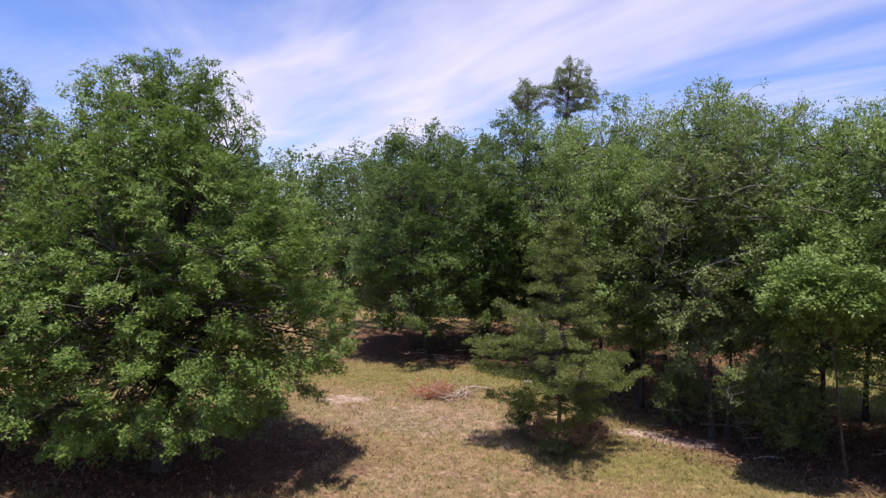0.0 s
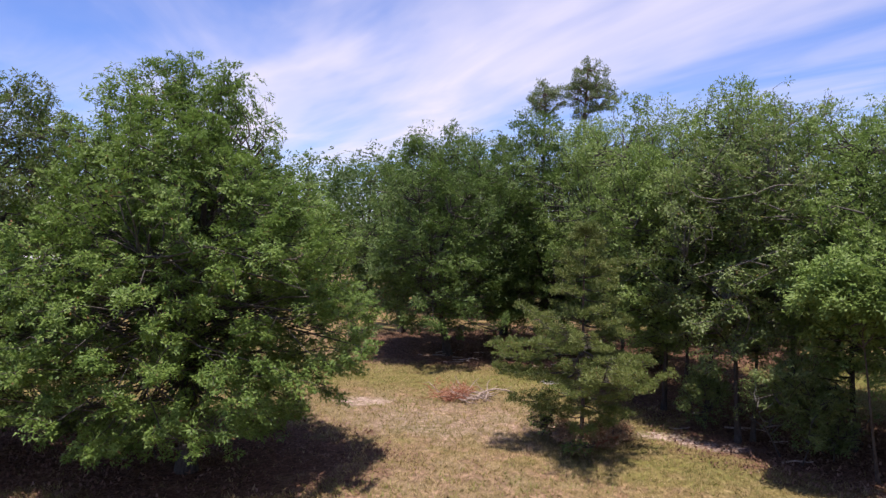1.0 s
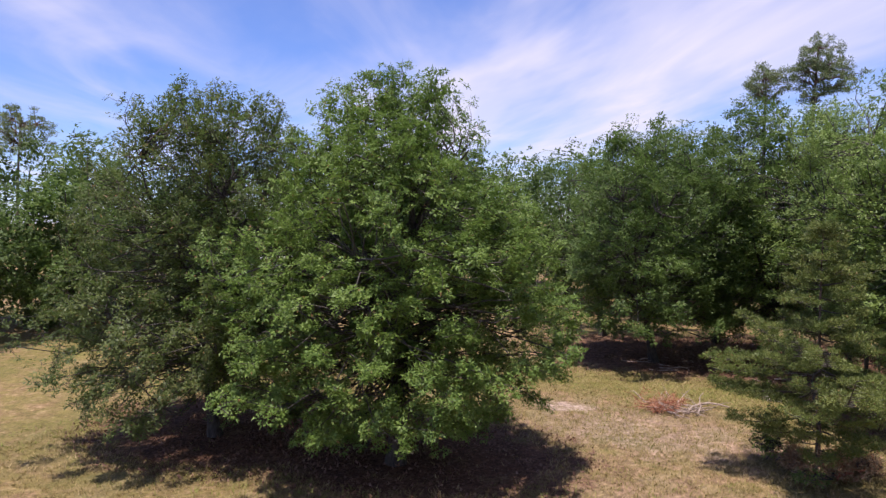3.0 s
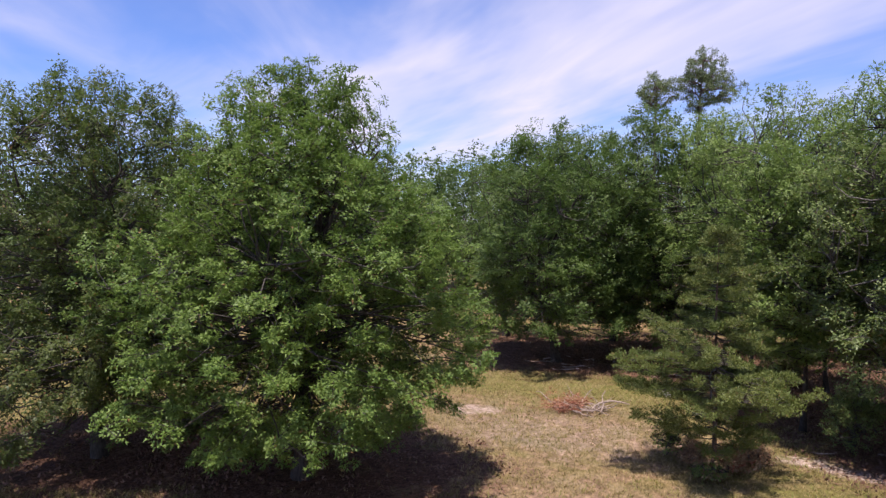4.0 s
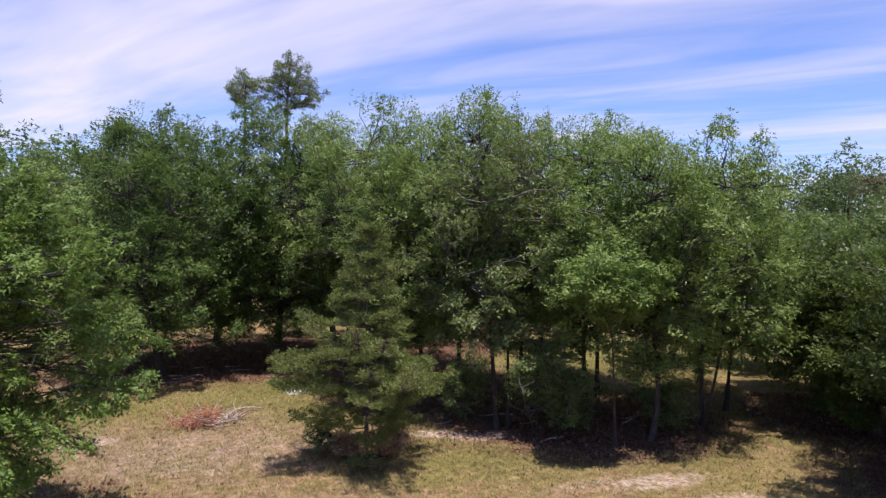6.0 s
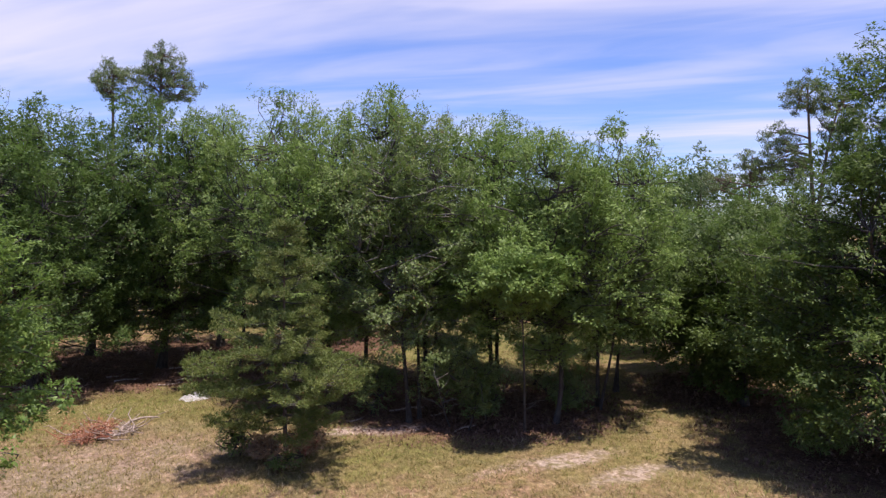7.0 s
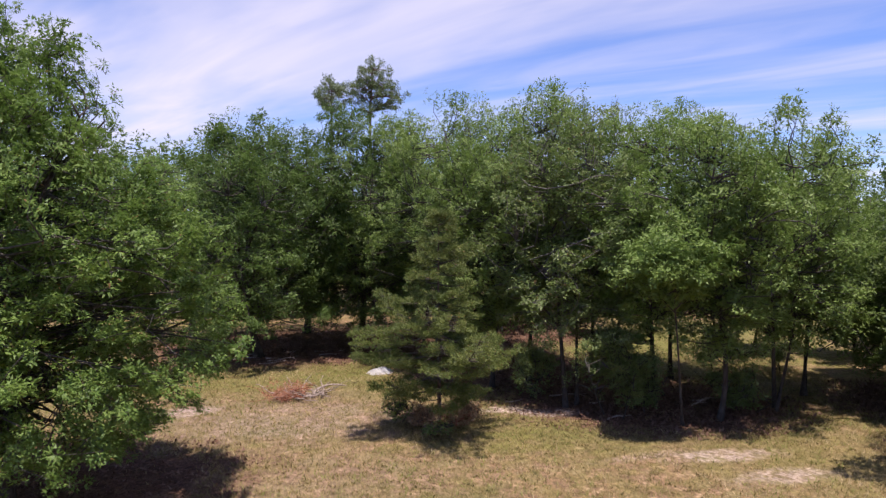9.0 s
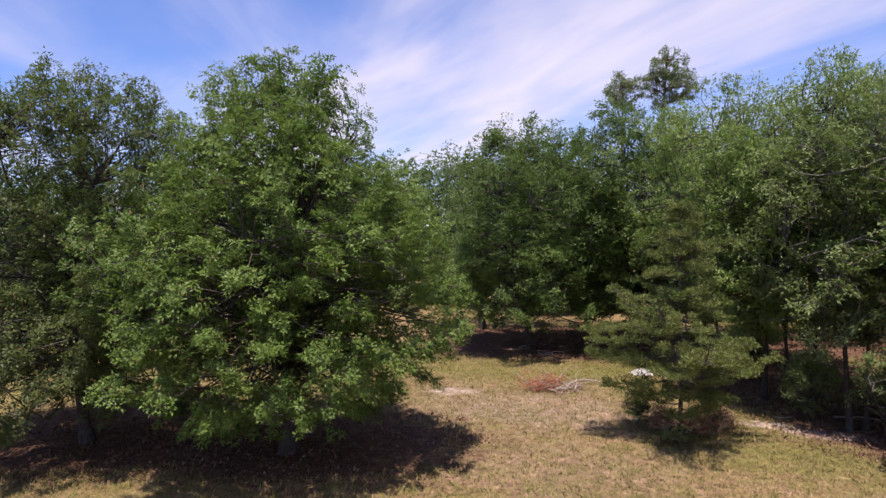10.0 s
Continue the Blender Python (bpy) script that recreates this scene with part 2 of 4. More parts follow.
GRASS = scatter_material("dry_grass_blade", [(0.115, 0.115, 0.027), (0.22, 0.178, 0.062), (0.33, 0.243, 0.104), (0.51, 0.39, 0.23)], 0.7, 0.3)
GRASS_GREEN = scatter_material("green_grass_blade", [(0.15, 0.18, 0.04), (0.22, 0.22, 0.055), (0.32, 0.28, 0.10)], 0.7, 0.3)
# fallen leaves, toned down to keep the shade under the crowns dark
LITTER = scatter_material("fallen_oak_leaf", [(0.07, 0.034, 0.022), (0.13, 0.064, 0.040), (0.17, 0.092, 0.058), (0.25, 0.155, 0.105)], 0.7)


# ---------------------------------------------------------------- mesh building
class Build:
    """Gathers vertices and faces, three or four to a face, and makes one mesh."""

    def __init__(self):
        self.v, self.f, self.n = [], [], 0

    def add(self, verts, faces):
        verts, faces = np.asarray(verts, float).reshape(-1, 3), np.asarray(faces, int)
        self.v.append(verts)
        self.f.append(faces + self.n)
        self.n += len(verts)

    def tube(self, pts, radii, sides=6, cap=True):
        pts, radii = np.asarray(pts, float), np.asarray(radii, float)
        k = len(pts)
        tang = np.gradient(pts, axis=0)
        tang /= np.linalg.norm(tang, axis=1, keepdims=True) + 1e-9
        ref = np.where(np.abs(tang[:, 2:3]) < 0.9, [[0, 0, 1.0]], [[1.0, 0, 0]])
        a = np.cross(tang, ref)
        a /= np.linalg.norm(a, axis=1, keepdims=True) + 1e-9
        b = np.cross(tang, a)
        ang = np.arange(sides) * 2 * np.pi / sides
        ring = pts[:, None] + radii[:, None, None] * (np.cos(ang)[None, :, None] * a[:, None] + np.sin(ang)[None, :, None] * b[:, None])
        i, j = np.meshgrid(np.arange(k - 1), np.arange(sides), indexing="ij")
        j2 = (j + 1) % sides
        quads = np.stack([i * sides + j, i * sides + j2, (i + 1) * sides + j2, (i + 1) * sides + j], -1).reshape(-1, 4)
        self.add(ring.reshape(-1, 3), quads)

    def mesh(self, name, mat, smooth=False):
        me = bpy.data.meshes.new(name)
        verts = np.concatenate(self.v)
        me.vertices.add(len(verts))
        me.vertices.foreach_set("co", verts.astype(np.float32).ravel())
        sizes = np.concatenate([np.full(len(f), f.shape[1]) for f in self.f])
        loops = np.concatenate([f.ravel() for f in self.f])
        me.loops.add(len(loops))
        me.loops.foreach_set("vertex_index", loops.astype(np.int32))
        me.polygons.add(len(sizes))
        me.polygons.foreach_set("loop_start", np.r_[0, np.cumsum(sizes)[:-1]].astype(np.int32))
        if smooth:
            me.polygons.foreach_set("use_smooth", np.ones(len(sizes), bool))
        me.update(calc_edges=True)
        me.materials.append(mat)
        return me


def unit(v):
    return v / (np.linalg.norm(v, axis=-1, keepdims=True) + 1e-9)


def leaves(build, rng, centres, radii, per, length, width, flat=0.95, upward=0.4, droop=0.1, facing=None, alike=1.0):
    """Pointed leaves on small sprays: centres and radii of the sprays, leaves to each; facing: the way each spray turns its leaves."""
    n = len(centres)
    c = np.repeat(centres, per, 0)
    r = np.repeat(radii, per)[:, None]
    d = unit(rng.normal(size=(n * per, 3)))
    shell = rng.uniform(0.15, 1.0, (n * per, 1)) ** 0.6
    if facing is None:
        d[:, 2] = np.where(d[:, 2] < 0, d[:, 2] * 0.6, d[:, 2]) + 0.1
        off = d * [1, 1, flat]
    else:
        f = np.repeat(facing, per, 0)
        off = d - f * (d * f).sum(1, keepdims=True) * 0.72     # a rosette, flatter along the way it faces
    p = c + off * r * shell
    grow = d + rng.normal(size=d.shape) * 0.6
    grow[:, 2] -= droop
    grow = unit(grow)
    face = rng.normal(size=d.shape) * 0.6 + d * 0.6
    face[:, 2] += upward
    if facing is not None:
        face = rng.normal(size=d.shape) * 0.42 + d * 0.3 + f * alike
        face[:, 2] += upward
        grow = unit(grow - f * (grow * f).sum(1, keepdims=True) * 0.6)
    side = unit(np.cross(grow, face))
    face = np.cross(side, grow)
    ln = length * rng.uniform(0.65, 1.25, (n * per, 1))
    wd = width * rng.uniform(0.7, 1.25, (n * per, 1))
    root = p + grow * ln * 0.16
    k = n * per
    tri = np.stack([root + side * wd * 0.5 + face * wd * 0.12, p + grow * ln, root - side * wd * 0.5], 1)
    build.add(tri.reshape(-1, 3), np.arange(3 * k).reshape(-1, 3))


def part(name, me, parent, label=""):
    ob = new(name, me)
    ob.parent = parent
    return tagged(ob, label)


def holder(name, x, y, label, category, group="", z=0.0):
    ob = new(name)
    ob.matrix_world = pose(x, y, z)
    return tagged(ob, label, category, group)


def wander(rng, a, b, bend, k=7, sag=0.0):
    a, b = np.asarray(a, float), np.asarray(b, float)
    s = np.linspace(0, 1, k)[:, None]
    off = rng.normal(size=(2, 3)) * bend * np.linalg.norm(b - a)
    return a + (b - a) * s + np.sin(np.pi * s) * off[0] + np.sin(2 * np.pi * s) * off[1] * 0.5 + [0, 0, 1] * (sag * np.sin(np.pi * s))


def crown_sprays(rng, height, profile, boughs, each, bough, spray, centre=(0, 0), lobes=0.16, gap=-0.22, shell=0.72, seed_off=0.0, squash=1.0, climb=0.75,
                 thin=0.22, hang=0.5):
    """Sprays of leaves on fan-shaped branchlets that grow out of an uneven crown: level tiers below, upright shoots towards the top.
    profile: (height share, radius) from the bottom up; thin: a fan's thickness; hang: how far the low boughs droop.
    Gives the branchlets' roots and tips, then for each spray its centre, radius and the way it faces."""
    zs, rs = np.array(profile).T
    grid = np.linspace(zs[0], zs[-1], 200)
    w = (np.interp(grid, zs, rs) + 0.55) * np.interp(np.linspace(0, 1, 200), [0, 0.12, 0.3], [0.4, 0.7, 1.0])     # sparser skirts
    w /= w.sum()
    got, ph, tries = [], rng.uniform(0, 6.28, 6), 0
    apart = bough * 0.85
    outs, highs = [], []
    while len(got) < boughs:
        tries += 1
        zf = rng.choice(grid, p=w) + rng.uniform(-0.5, 0.5) / 200
        az = rng.uniform(0, 2 * np.pi)
        rad = np.interp(zf, zs, rs)
        rad *= 1 + lobes * (0.55 * np.sin(3 * az + ph[0] + 4 * zf) + 0.5 * np.sin(5 * az + ph[1] - 9 * zf) + 0.45 * np.sin(8 * az + ph[2] + 17 * zf))
        rad = max(0.1, rad - bough * 0.42)
        u = rng.uniform(shell, 1.0) if rng.uniform() < 0.8 else rng.uniform(0.15, shell)
        p = np.array([centre[0] * zf + rad * u * np.cos(az), centre[1] * zf + squash * rad * u * np.sin(az), zf * height + bough * 0.1])
        if noise.noise(Vector((p[0] * 0.55 + seed_off, p[1] * 0.55, p[2] * 0.7))) < gap:
            continue
        if tries < 60 * boughs and got and min(((np.array(got) - p) ** 2).sum(1)) < apart * apart:
            apart *= 0.9995
            continue
        got.append(p)
        low = (zf - zs[0]) / (zs[-1] - zs[0])
        highs.append(low)
        outs.append((np.cos(az) * (1.0 - 0.6 * low), np.sin(az) * (1.0 - 0.6 * low), climb * (low * 1.5 - 0.12) - hang * max(0.0, 0.45 - low)))
    tips, highs = np.array(got), np.array(highs)[:, None]
    way = unit(np.array(outs) + rng.normal(size=tips.shape) * [0.34, 0.34, 0.20])
    size = bough * rng.uniform(0.65, 1.4, len(tips))[:, None]
    roots = tips - way * size * 1.9
    roots[:, 2] = np.maximum(roots[:, 2], 0.3)
    t, sz, hi = np.repeat(tips, each, 0), np.repeat(size, each, 0), np.repeat(highs, each, 0)
    ax = np.repeat(way, each, 0)
    lean = np.repeat(unit(np.array([0, 0, 1.0]) + rng.normal(size=tips.shape) * 0.25), each, 0)
    side = unit(np.cross(ax, lean))
    top = unit(np.cross(side, ax))
    s = rng.uniform(0, 1, (len(t), 1)) ** 0.8
    spread = 0.16 + 0.80 * np.sin(np.pi * np.clip(1.1 - s, 0, 1) ** 0.9)
    across = rng.uniform(-1, 1, (len(t), 1)) * spread
    thick = rng.normal(size=(len(t), 1)) * (thin + 0.30 * hi * (climb > 0.3))
    off = side * across * sz + top * thick * sz
    pts = t - ax * s * sz * 1.75 + off
    pts[:, 2:] -= sz * (0.28 * across ** 2 + 0.12 * (1 - s) ** 2) * (1 - hi)
    pts[:, 2] = np.maximum(pts[:, 2], 0.25)
    face = unit(top * (0.9 - 0.35 * hi) + off / sz * 0.4 + ax * 0.35 + [0, 0, 0.25] + rng.normal(size=t.shape) * 0.34)
    return roots, tips, pts, spray * rng.uniform(0.55, 1.4, len(pts)), face


def broadleaf(name, x, y, height, profile, seed, mat, label, boughs=120, each=40, per=9, bough=0.95, spray=0.13, leaf=(0.13, 0.05), trunk=0.2, bark=None,
              limbs=8, fork=0.5, low=0.12, centre=(0.0, 0.0), lobes=0.16, gap=-0.22, shell=0.7, stems=1, twigs=True, group="oak trees of the clearing",
              category="tree", squash=1.0, spread=0.42, upward=0.4, sprigs=False, climb=0.75, pale=False, thin=0.22, hang=0.5):
    """A broadleaved tree: tapered trunk, limbs, twigs and a crown of folded leaves."""
    rng = np.random.default_rng(seed)
    bark = bark or BARK_OAK
    tree = holder(name, x, y, label, category, group)
    heads, tips, pts, rad, face = crown_sprays(rng, height, profile, boughs, each, bough, spray, centre, lobes, gap, shell, seed * 3.7, squash, climb, thin, hang)
    zs, rs = np.array(profile).T
    nodes = []
    for s in range(stems):
        foot = np.array([0, 0, -0.15]) if stems == 1 else np.r_[rng.normal(size=2) * 0.22, -0.15]
        lean = rng.normal(size=2) * (0.25 if stems == 1 else 0.8)
        head = np.array([centre[0] * 0.7 + lean[0], centre[1] * 0.7 + lean[1], height * (0.84 if stems == 1 else rng.uniform(0.62, 0.8))])
        line = wander(rng, foot, head, 0.025, 12)
        tr = trunk * (1.0 if stems == 1 else rng.uniform(0.6, 0.9))
        rr = tr * (1 - np.linspace(0, 1, 12) ** 0.8 * 0.9)
        rr[0] *= 1.45
        b = Build()
        b.tube(line, rr, 9)
        part("trunk", b.mesh("trunk", bark, True), tree)
        nodes.append(line[3:])
        for k in range(max(2, limbs // stems)):
            s0 = rng.uniform(low, fork)
            a = np.array([np.interp(s0 * height, line[:, 2], line[:, i]) for i in range(3)])
            az = (k + rng.uniform(-0.3, 0.3)) * 2 * np.pi / max(2, limbs // stems) + s
            zf = min(zs[-1] * 0.78, s0 + rng.uniform(0.12, 0.42))
            reach = np.interp(zf, zs, rs) * rng.uniform(spread, spread + 0.3)
            e = np.array([centre[0] * zf + reach * np.cos(az), centre[1] * zf + squash * reach * np.sin(az), zf * height])
            arm = wander(rng, a, e, 0.06, 8)
            b = Build()
            b.tube(arm, trunk * 0.42 * (1 - np.linspace(0, 1, 8) * 0.82), 6)
            part("limb", b.mesh("limb", bark, True), tree)
            nodes.append(arm[2:])
    nodes = np.concatenate(nodes)
    if twigs:
        b = Build()
        for n, p in enumerate(heads):
            under = nodes[nodes[:, 2] < p[2] + 0.2]
            under = under if len(under) else nodes
            q = under[np.argmin(((under - p) ** 2).sum(1))]
            b.tube(wander(rng, q, p, 0.13, 5), np.linspace(0.026, 0.013, 5), 4)
            line = wander(rng, p, tips[n], 0.05, 4)
            b.tube(line, np.linspace(0.013, 0.004, 4), 3)
            for e in pts[n * each:(n + 1) * each:4] if sprigs else ():
                root = line[np.argmin(((line - e) ** 2).sum(1) + 0.3 * (line[:, 2] > e[2]))]
                b.tube([root, (root + e) / 2 + rng.normal(size=3) * 0.04, e], [0.010, 0.007, 0.003], 3)
        tagged(part("twigwork", b.mesh("twigwork", (BARK_PALE if pale else BARK_GREY) if bark is BARK_OAK else bark), tree), kind="stuff")
    b = Build()
    leaves(b, rng, pts, rad, per, leaf[0], leaf[1], upward=upward, facing=face)
    part("crown", b.mesh("crown", mat), tree)
    return tree


# ---------------------------------------------------------------- ground
# sand patches and greener or barer spells of the field: x, y, radius across, radius deep, strength; litter beds the
# same, laid where the crowns' shade falls
SAND = [(7.3, 15.9, 1.5, 0.45, 0.8), (8.0, 14.2, 1.3, 0.5, 0.7), (-7.3, 23.5, 1.0, 0.6, 0.75), (3.0, 21.2, 0.8, 0.4, 1.0), (-4.0, 21.5, 3.0, 2.0, 0.3), (4.3, 20.7, 1.2, 0.4, 0.8), (5.8, 16.2, 1.4, 0.3, 0.5)]
GREEN = [(-3.5, 27.8, 8.0, 2.0, 0.85, (0.136, 0.136, 0.034)), (4.2, 18.6, 3.2, 1.5, 0.8, (0.122, 0.130, 0.031)), (1.0, 24.8, 3.2, 2.2, 0.7, (0.142, 0.136, 0.037)), (-5.0, 22.4, 4.6, 2.6, 0.55, (0.231, 0.159, 0.116)),
         (-3.5, 16.5, 3.4, 2.0, 0.5, (0.224, 0.153, 0.109)), (9.8, 14.5, 3.0, 2.2, 0.7, (0.204, 0.164, 0.061)), (-25.0, 24.0, 12.0, 9.0, 0.7, (0.150, 0.136, 0.037)), (14.0, 31.0, 12.0, 6.0, 0.85, (0.140, 0.138, 0.038))]
SHADE_BEDS = [(-10.0, 17.0, 4.8, 3.7), (-16.2, 16.0, 4.8, 3.5), (-5.4, 35.0, 6.2, 5.2), (-0.5, 35.6, 5.2, 5.6), (7.4, 22.2, 4.3, 4.2), (4.5, 28.5, 4.2, 5.0), (7.6, 36.4, 4.6, 4.4), (9.2, 20.3, 3.5, 2.9), (15.3, 12.2, 3.8, 4.2), (17.0, 18.6, 2.6, 3.2)]


def ground_material():
    m, nt, nodes, links = material("field_ground")
    geo = nodes.new("ShaderNodeNewGeometry")
    pos = geo.outputs["Position"]
    fine, mid = noise_of(nt, pos, 9.0, 8.0, 0.7), noise_of(nt, pos, 1.1, 6.0, 0.62)
    wide, speck = noise_of(nt, pos, 0.13, 5.0, 0.6), noise_of(nt, pos, 26.0, 3.0, 0.6)
    sp = nodes.new("ShaderNodeSeparateXYZ")
    links.new(pos, sp.inputs[0])
    c = mixc(nt, mrange(nt, fine, 0.32, 0.68), (0.168, 0.100, 0.050), (0.270, 0.168, 0.100))
    clod = noise_of(nt, pos, 3.4, 7.0, 0.72)
    c = mixc(nt, mrange(nt, clod, 0.50, 0.66, 0.0, 0.85), c, (0.415, 0.280, 0.165))
    c = mixc(nt, mrange(nt, clod, 0.34, 0.47, 0.75, 0.0), c, (0.083, 0.068, 0.029))
    patch = noise_of(nt, pos, 0.55, 6.0, 0.68)
    c = mixc(nt, mrange(nt, patch, 0.54, 0.66, 0.0, 0.55), c, (0.360, 0.261, 0.194))
    c = mixc(nt, mrange(nt, mid, 0.40, 0.60, 0.0, 0.55), c, (0.167, 0.142, 0.038))
    c = mixc(nt, mrange(nt, wide, 0.45, 0.62, 0.0, 0.6), c, (0.102, 0.102, 0.029))
    c = mixc(nt, mrange(nt, speck, 0.60, 0.72, 0.0, 0.6), c, (0.272, 0.204, 0.147))
    warp = mathn(nt, "MULTIPLY", mathn(nt, "SUBTRACT", noise_of(nt, pos, 0.9, 6.0, 0.65), 0.5), 1.9)

    def blot(x, y, rx, ry, soft):
        u = mathn(nt, "DIVIDE", mathn(nt, "SUBTRACT", sp.outputs[0], x), rx)
        v = mathn(nt, "DIVIDE", mathn(nt, "SUBTRACT", sp.outputs[1], y), ry)
        r = mathn(nt, "SQRT", mathn(nt, "ADD", mathn(nt, "MULTIPLY", u, u), mathn(nt, "MULTIPLY", v, v)))
        return mrange(nt, mathn(nt, "ADD", r, warp), 1.0 - soft, 1.0 + soft, 1.0, 0.0)

    for x, y, rx, ry, k, col in GREEN:
        c = mixc(nt, mathn(nt, "MULTIPLY", blot(x, y, rx, ry, 0.7), mrange(nt, fine, 0.3, 0.7, k * 0.5, k)), c, col)
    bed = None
    for x, y, rx, ry in SHADE_BEDS:
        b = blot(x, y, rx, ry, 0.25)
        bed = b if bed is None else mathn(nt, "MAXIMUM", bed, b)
    # brown litter, dark enough to paint in some of the shade under the trees
    leafy_shade = mixc(nt, mrange(nt, fine, 0.35, 0.65), (0.068, 0.034, 0.023), (0.162, 0.086, 0.054))
    leafy_shade = mixc(nt, mrange(nt, speck, 0.56, 0.70, 0.0, 0.8), leafy_shade, (0.243, 0.158, 0.113))
    c = mixc(nt, mathn(nt, "MULTIPLY", bed, mrange(nt, mid, 0.25, 0.5, 0.55, 1.0)), c, leafy_shade)
    sand = None
    for x, y, rx, ry, k in SAND:
        b = mathn(nt, "MULTIPLY", blot(x, y, rx, ry, 0.5), k)
        sand = b if sand is None else mathn(nt, "MAXIMUM", sand, b)
    pale = mixc(nt, mrange(nt, fine, 0.35, 0.62), (0.234, 0.160, 0.120), (0.50, 0.385, 0.33))
    c = mixc(nt, mathn(nt, "MULTIPLY", sand, mrange(nt, clod, 0.38, 0.58, 0.15, 1.0)), c, pale)
    straw = nodes.new("ShaderNodeMapping")
    straw.inputs["Scale"].default_value = (1.0, 0.45, 1.0)
    links.new(pos, straw.inputs[0])
    grain = mathn(nt, "MULTIPLY", mrange(nt, noise_of(nt, straw.outputs[0], 13.0, 5.0, 0.7), 0.36, 0.64, 0.70, 1.32, False), mrange(nt, noise_of(nt, pos, 2.3, 5.0, 0.6), 0.35, 0.65, 0.86, 1.16, False))
    tone = nodes.new("ShaderNodeCombineXYZ")
    for k in range(3):
        links.new(grain, tone.inputs[k])
    c = mixc(nt, 1.0, c, tone.outputs[0], "MULTIPLY")
    bsdf = nodes.new("ShaderNodeBsdfPrincipled")
    links.new(c, bsdf.inputs["Base Color"])
    bsdf.inputs["Roughness"].default_value = 0.95
    bsdf.inputs["Specular IOR Level"].default_value = 0.1
    bump = nodes.new("ShaderNodeBump")
    bump.inputs["Strength"].default_value, bump.inputs["Distance"].default_value = 0.9, 0.06
    links.new(mathn(nt, "ADD", fine, mid), bump.inputs["Height"])
    links.new(bump.outputs[0], bsdf.inputs["Normal"])
    links.new(bsdf.outputs[0], nodes.new("ShaderNodeOutputMaterial").inputs[0])
    return m


def rise(x, y):
    """Gentle unevenness of the field, dying out with distance."""
    d = np.hypot(x, y - 20)
    return (0.05 * np.sin(x * 0.31 + 1.1) * np.cos(y * 0.27) + 0.035 * np.sin(x * 0.83 + y * 0.61) + 0.02 * np.sin(y * 1.7 - x * 1.1)) * np.exp(-(d / 45) ** 2)


b = Build()
near = np.linspace(-60, 60, 161)
far = np.array([-3000, -1500, -700, -350, -200, -120, -85])
gx = np.concatenate([far, near, -far[::-1]])
gy = gx + 20
X, Y = np.meshgrid(gx, gy, indexing="xy")
V = np.stack([X, Y, rise(X, Y)], -1).reshape(-1, 3)
k = len(gx)
i, j = np.meshgrid(np.arange(k - 1), np.arange(k - 1), indexing="ij")
b.add(V, np.stack([i * k + j, i * k + j + 1, (i + 1) * k + j + 1, (i + 1) * k + j], -1).reshape(-1, 4))
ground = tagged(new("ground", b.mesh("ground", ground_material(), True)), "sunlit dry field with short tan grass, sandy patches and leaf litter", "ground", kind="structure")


def in_bed(x, y, grow=1.0):
    inside = np.zeros(len(x), bool)
    for bx, by, rx, ry in SHADE_BEDS:
        inside |= ((x - bx) / (rx * grow)) ** 2 + ((y - by) / (ry * grow)) ** 2 < 1
    return inside


def in_sand(x, y):
    inside = np.zeros(len(x), bool)
    for bx, by, rx, ry, s in SAND:
        if s > 0.6:
            inside |= ((x - bx) / rx) ** 2 + ((y - by) / ry) ** 2 < 1
    return inside


def blades(name, mat, seed, count, xr, yr, tall, wide, keep, label, tuft=5):
    """Grass as stuff: tufts of leaning blades."""
    rng = np.random.default_rng(seed)
    x, y = rng.uniform(*xr, count), rng.uniform(*yr, count)
    ok = keep(x, y, rng)
    x, y = x[ok], y[ok]
    x, y = np.repeat(x, tuft), np.repeat(y, tuft)
    n = len(x)
    x, y = x + rng.normal(size=n) * 0.05, y + rng.normal(size=n) * 0.05
    h = tall * rng.uniform(0.45, 1.3, n)
    az = rng.uniform(0, 6.283, n)
    side = np.stack([np.cos(az), np.sin(az), 0 * az], -1) * (wide * rng.uniform(0.6, 1.4, n))[:, None]
    bend = np.stack([-np.sin(az), np.cos(az), 0 * az], -1) * (h * rng.uniform(0.5, 1.7, n))[:, None]
    root = np.stack([x, y, rise(x, y) - 0.01], -1)
    tip = root + bend + np.stack([0 * h, 0 * h, h], -1)
    blade = np.stack([root - side * 0.5, root + side * 0.5, tip], 1)
    bb = Build()
    bb.add(blade.reshape(-1, 3), np.arange(3 * n).reshape(-1, 3))
    return tagged(new(name, bb.mesh(name, mat)), label, "grass", kind="stuff")


blades("dry_grass", GRASS, 5, 42000, (-21, 17), (9.5, 30), 0.10, 0.021, lambda x, y, r: ~in_sand(x, y) & (~in_bed(x, y, 0.85) | (r.uniform(size=len(x)) < 0.06)),
       "short sun-dried tan grass tufts across the clearing", 4)


def green_keep(x, y, r):
    v = np.array([noise.noise(Vector((p * 0.21 + 3, q * 0.21, 0.3))) for p, q in zip(x, y)])
    return (v + 0.25 * (y > 29) > r.uniform(-0.1, 0.35, len(x))) & ~in_bed(x, y, 0.9) & ~in_sand(x, y)


blades("green_grass", GRASS_GREEN, 6, 16000, (-22, 20), (10, 35), 0.12, 0.021, green_keep, "patches of greener grass between the dry tufts", 5)

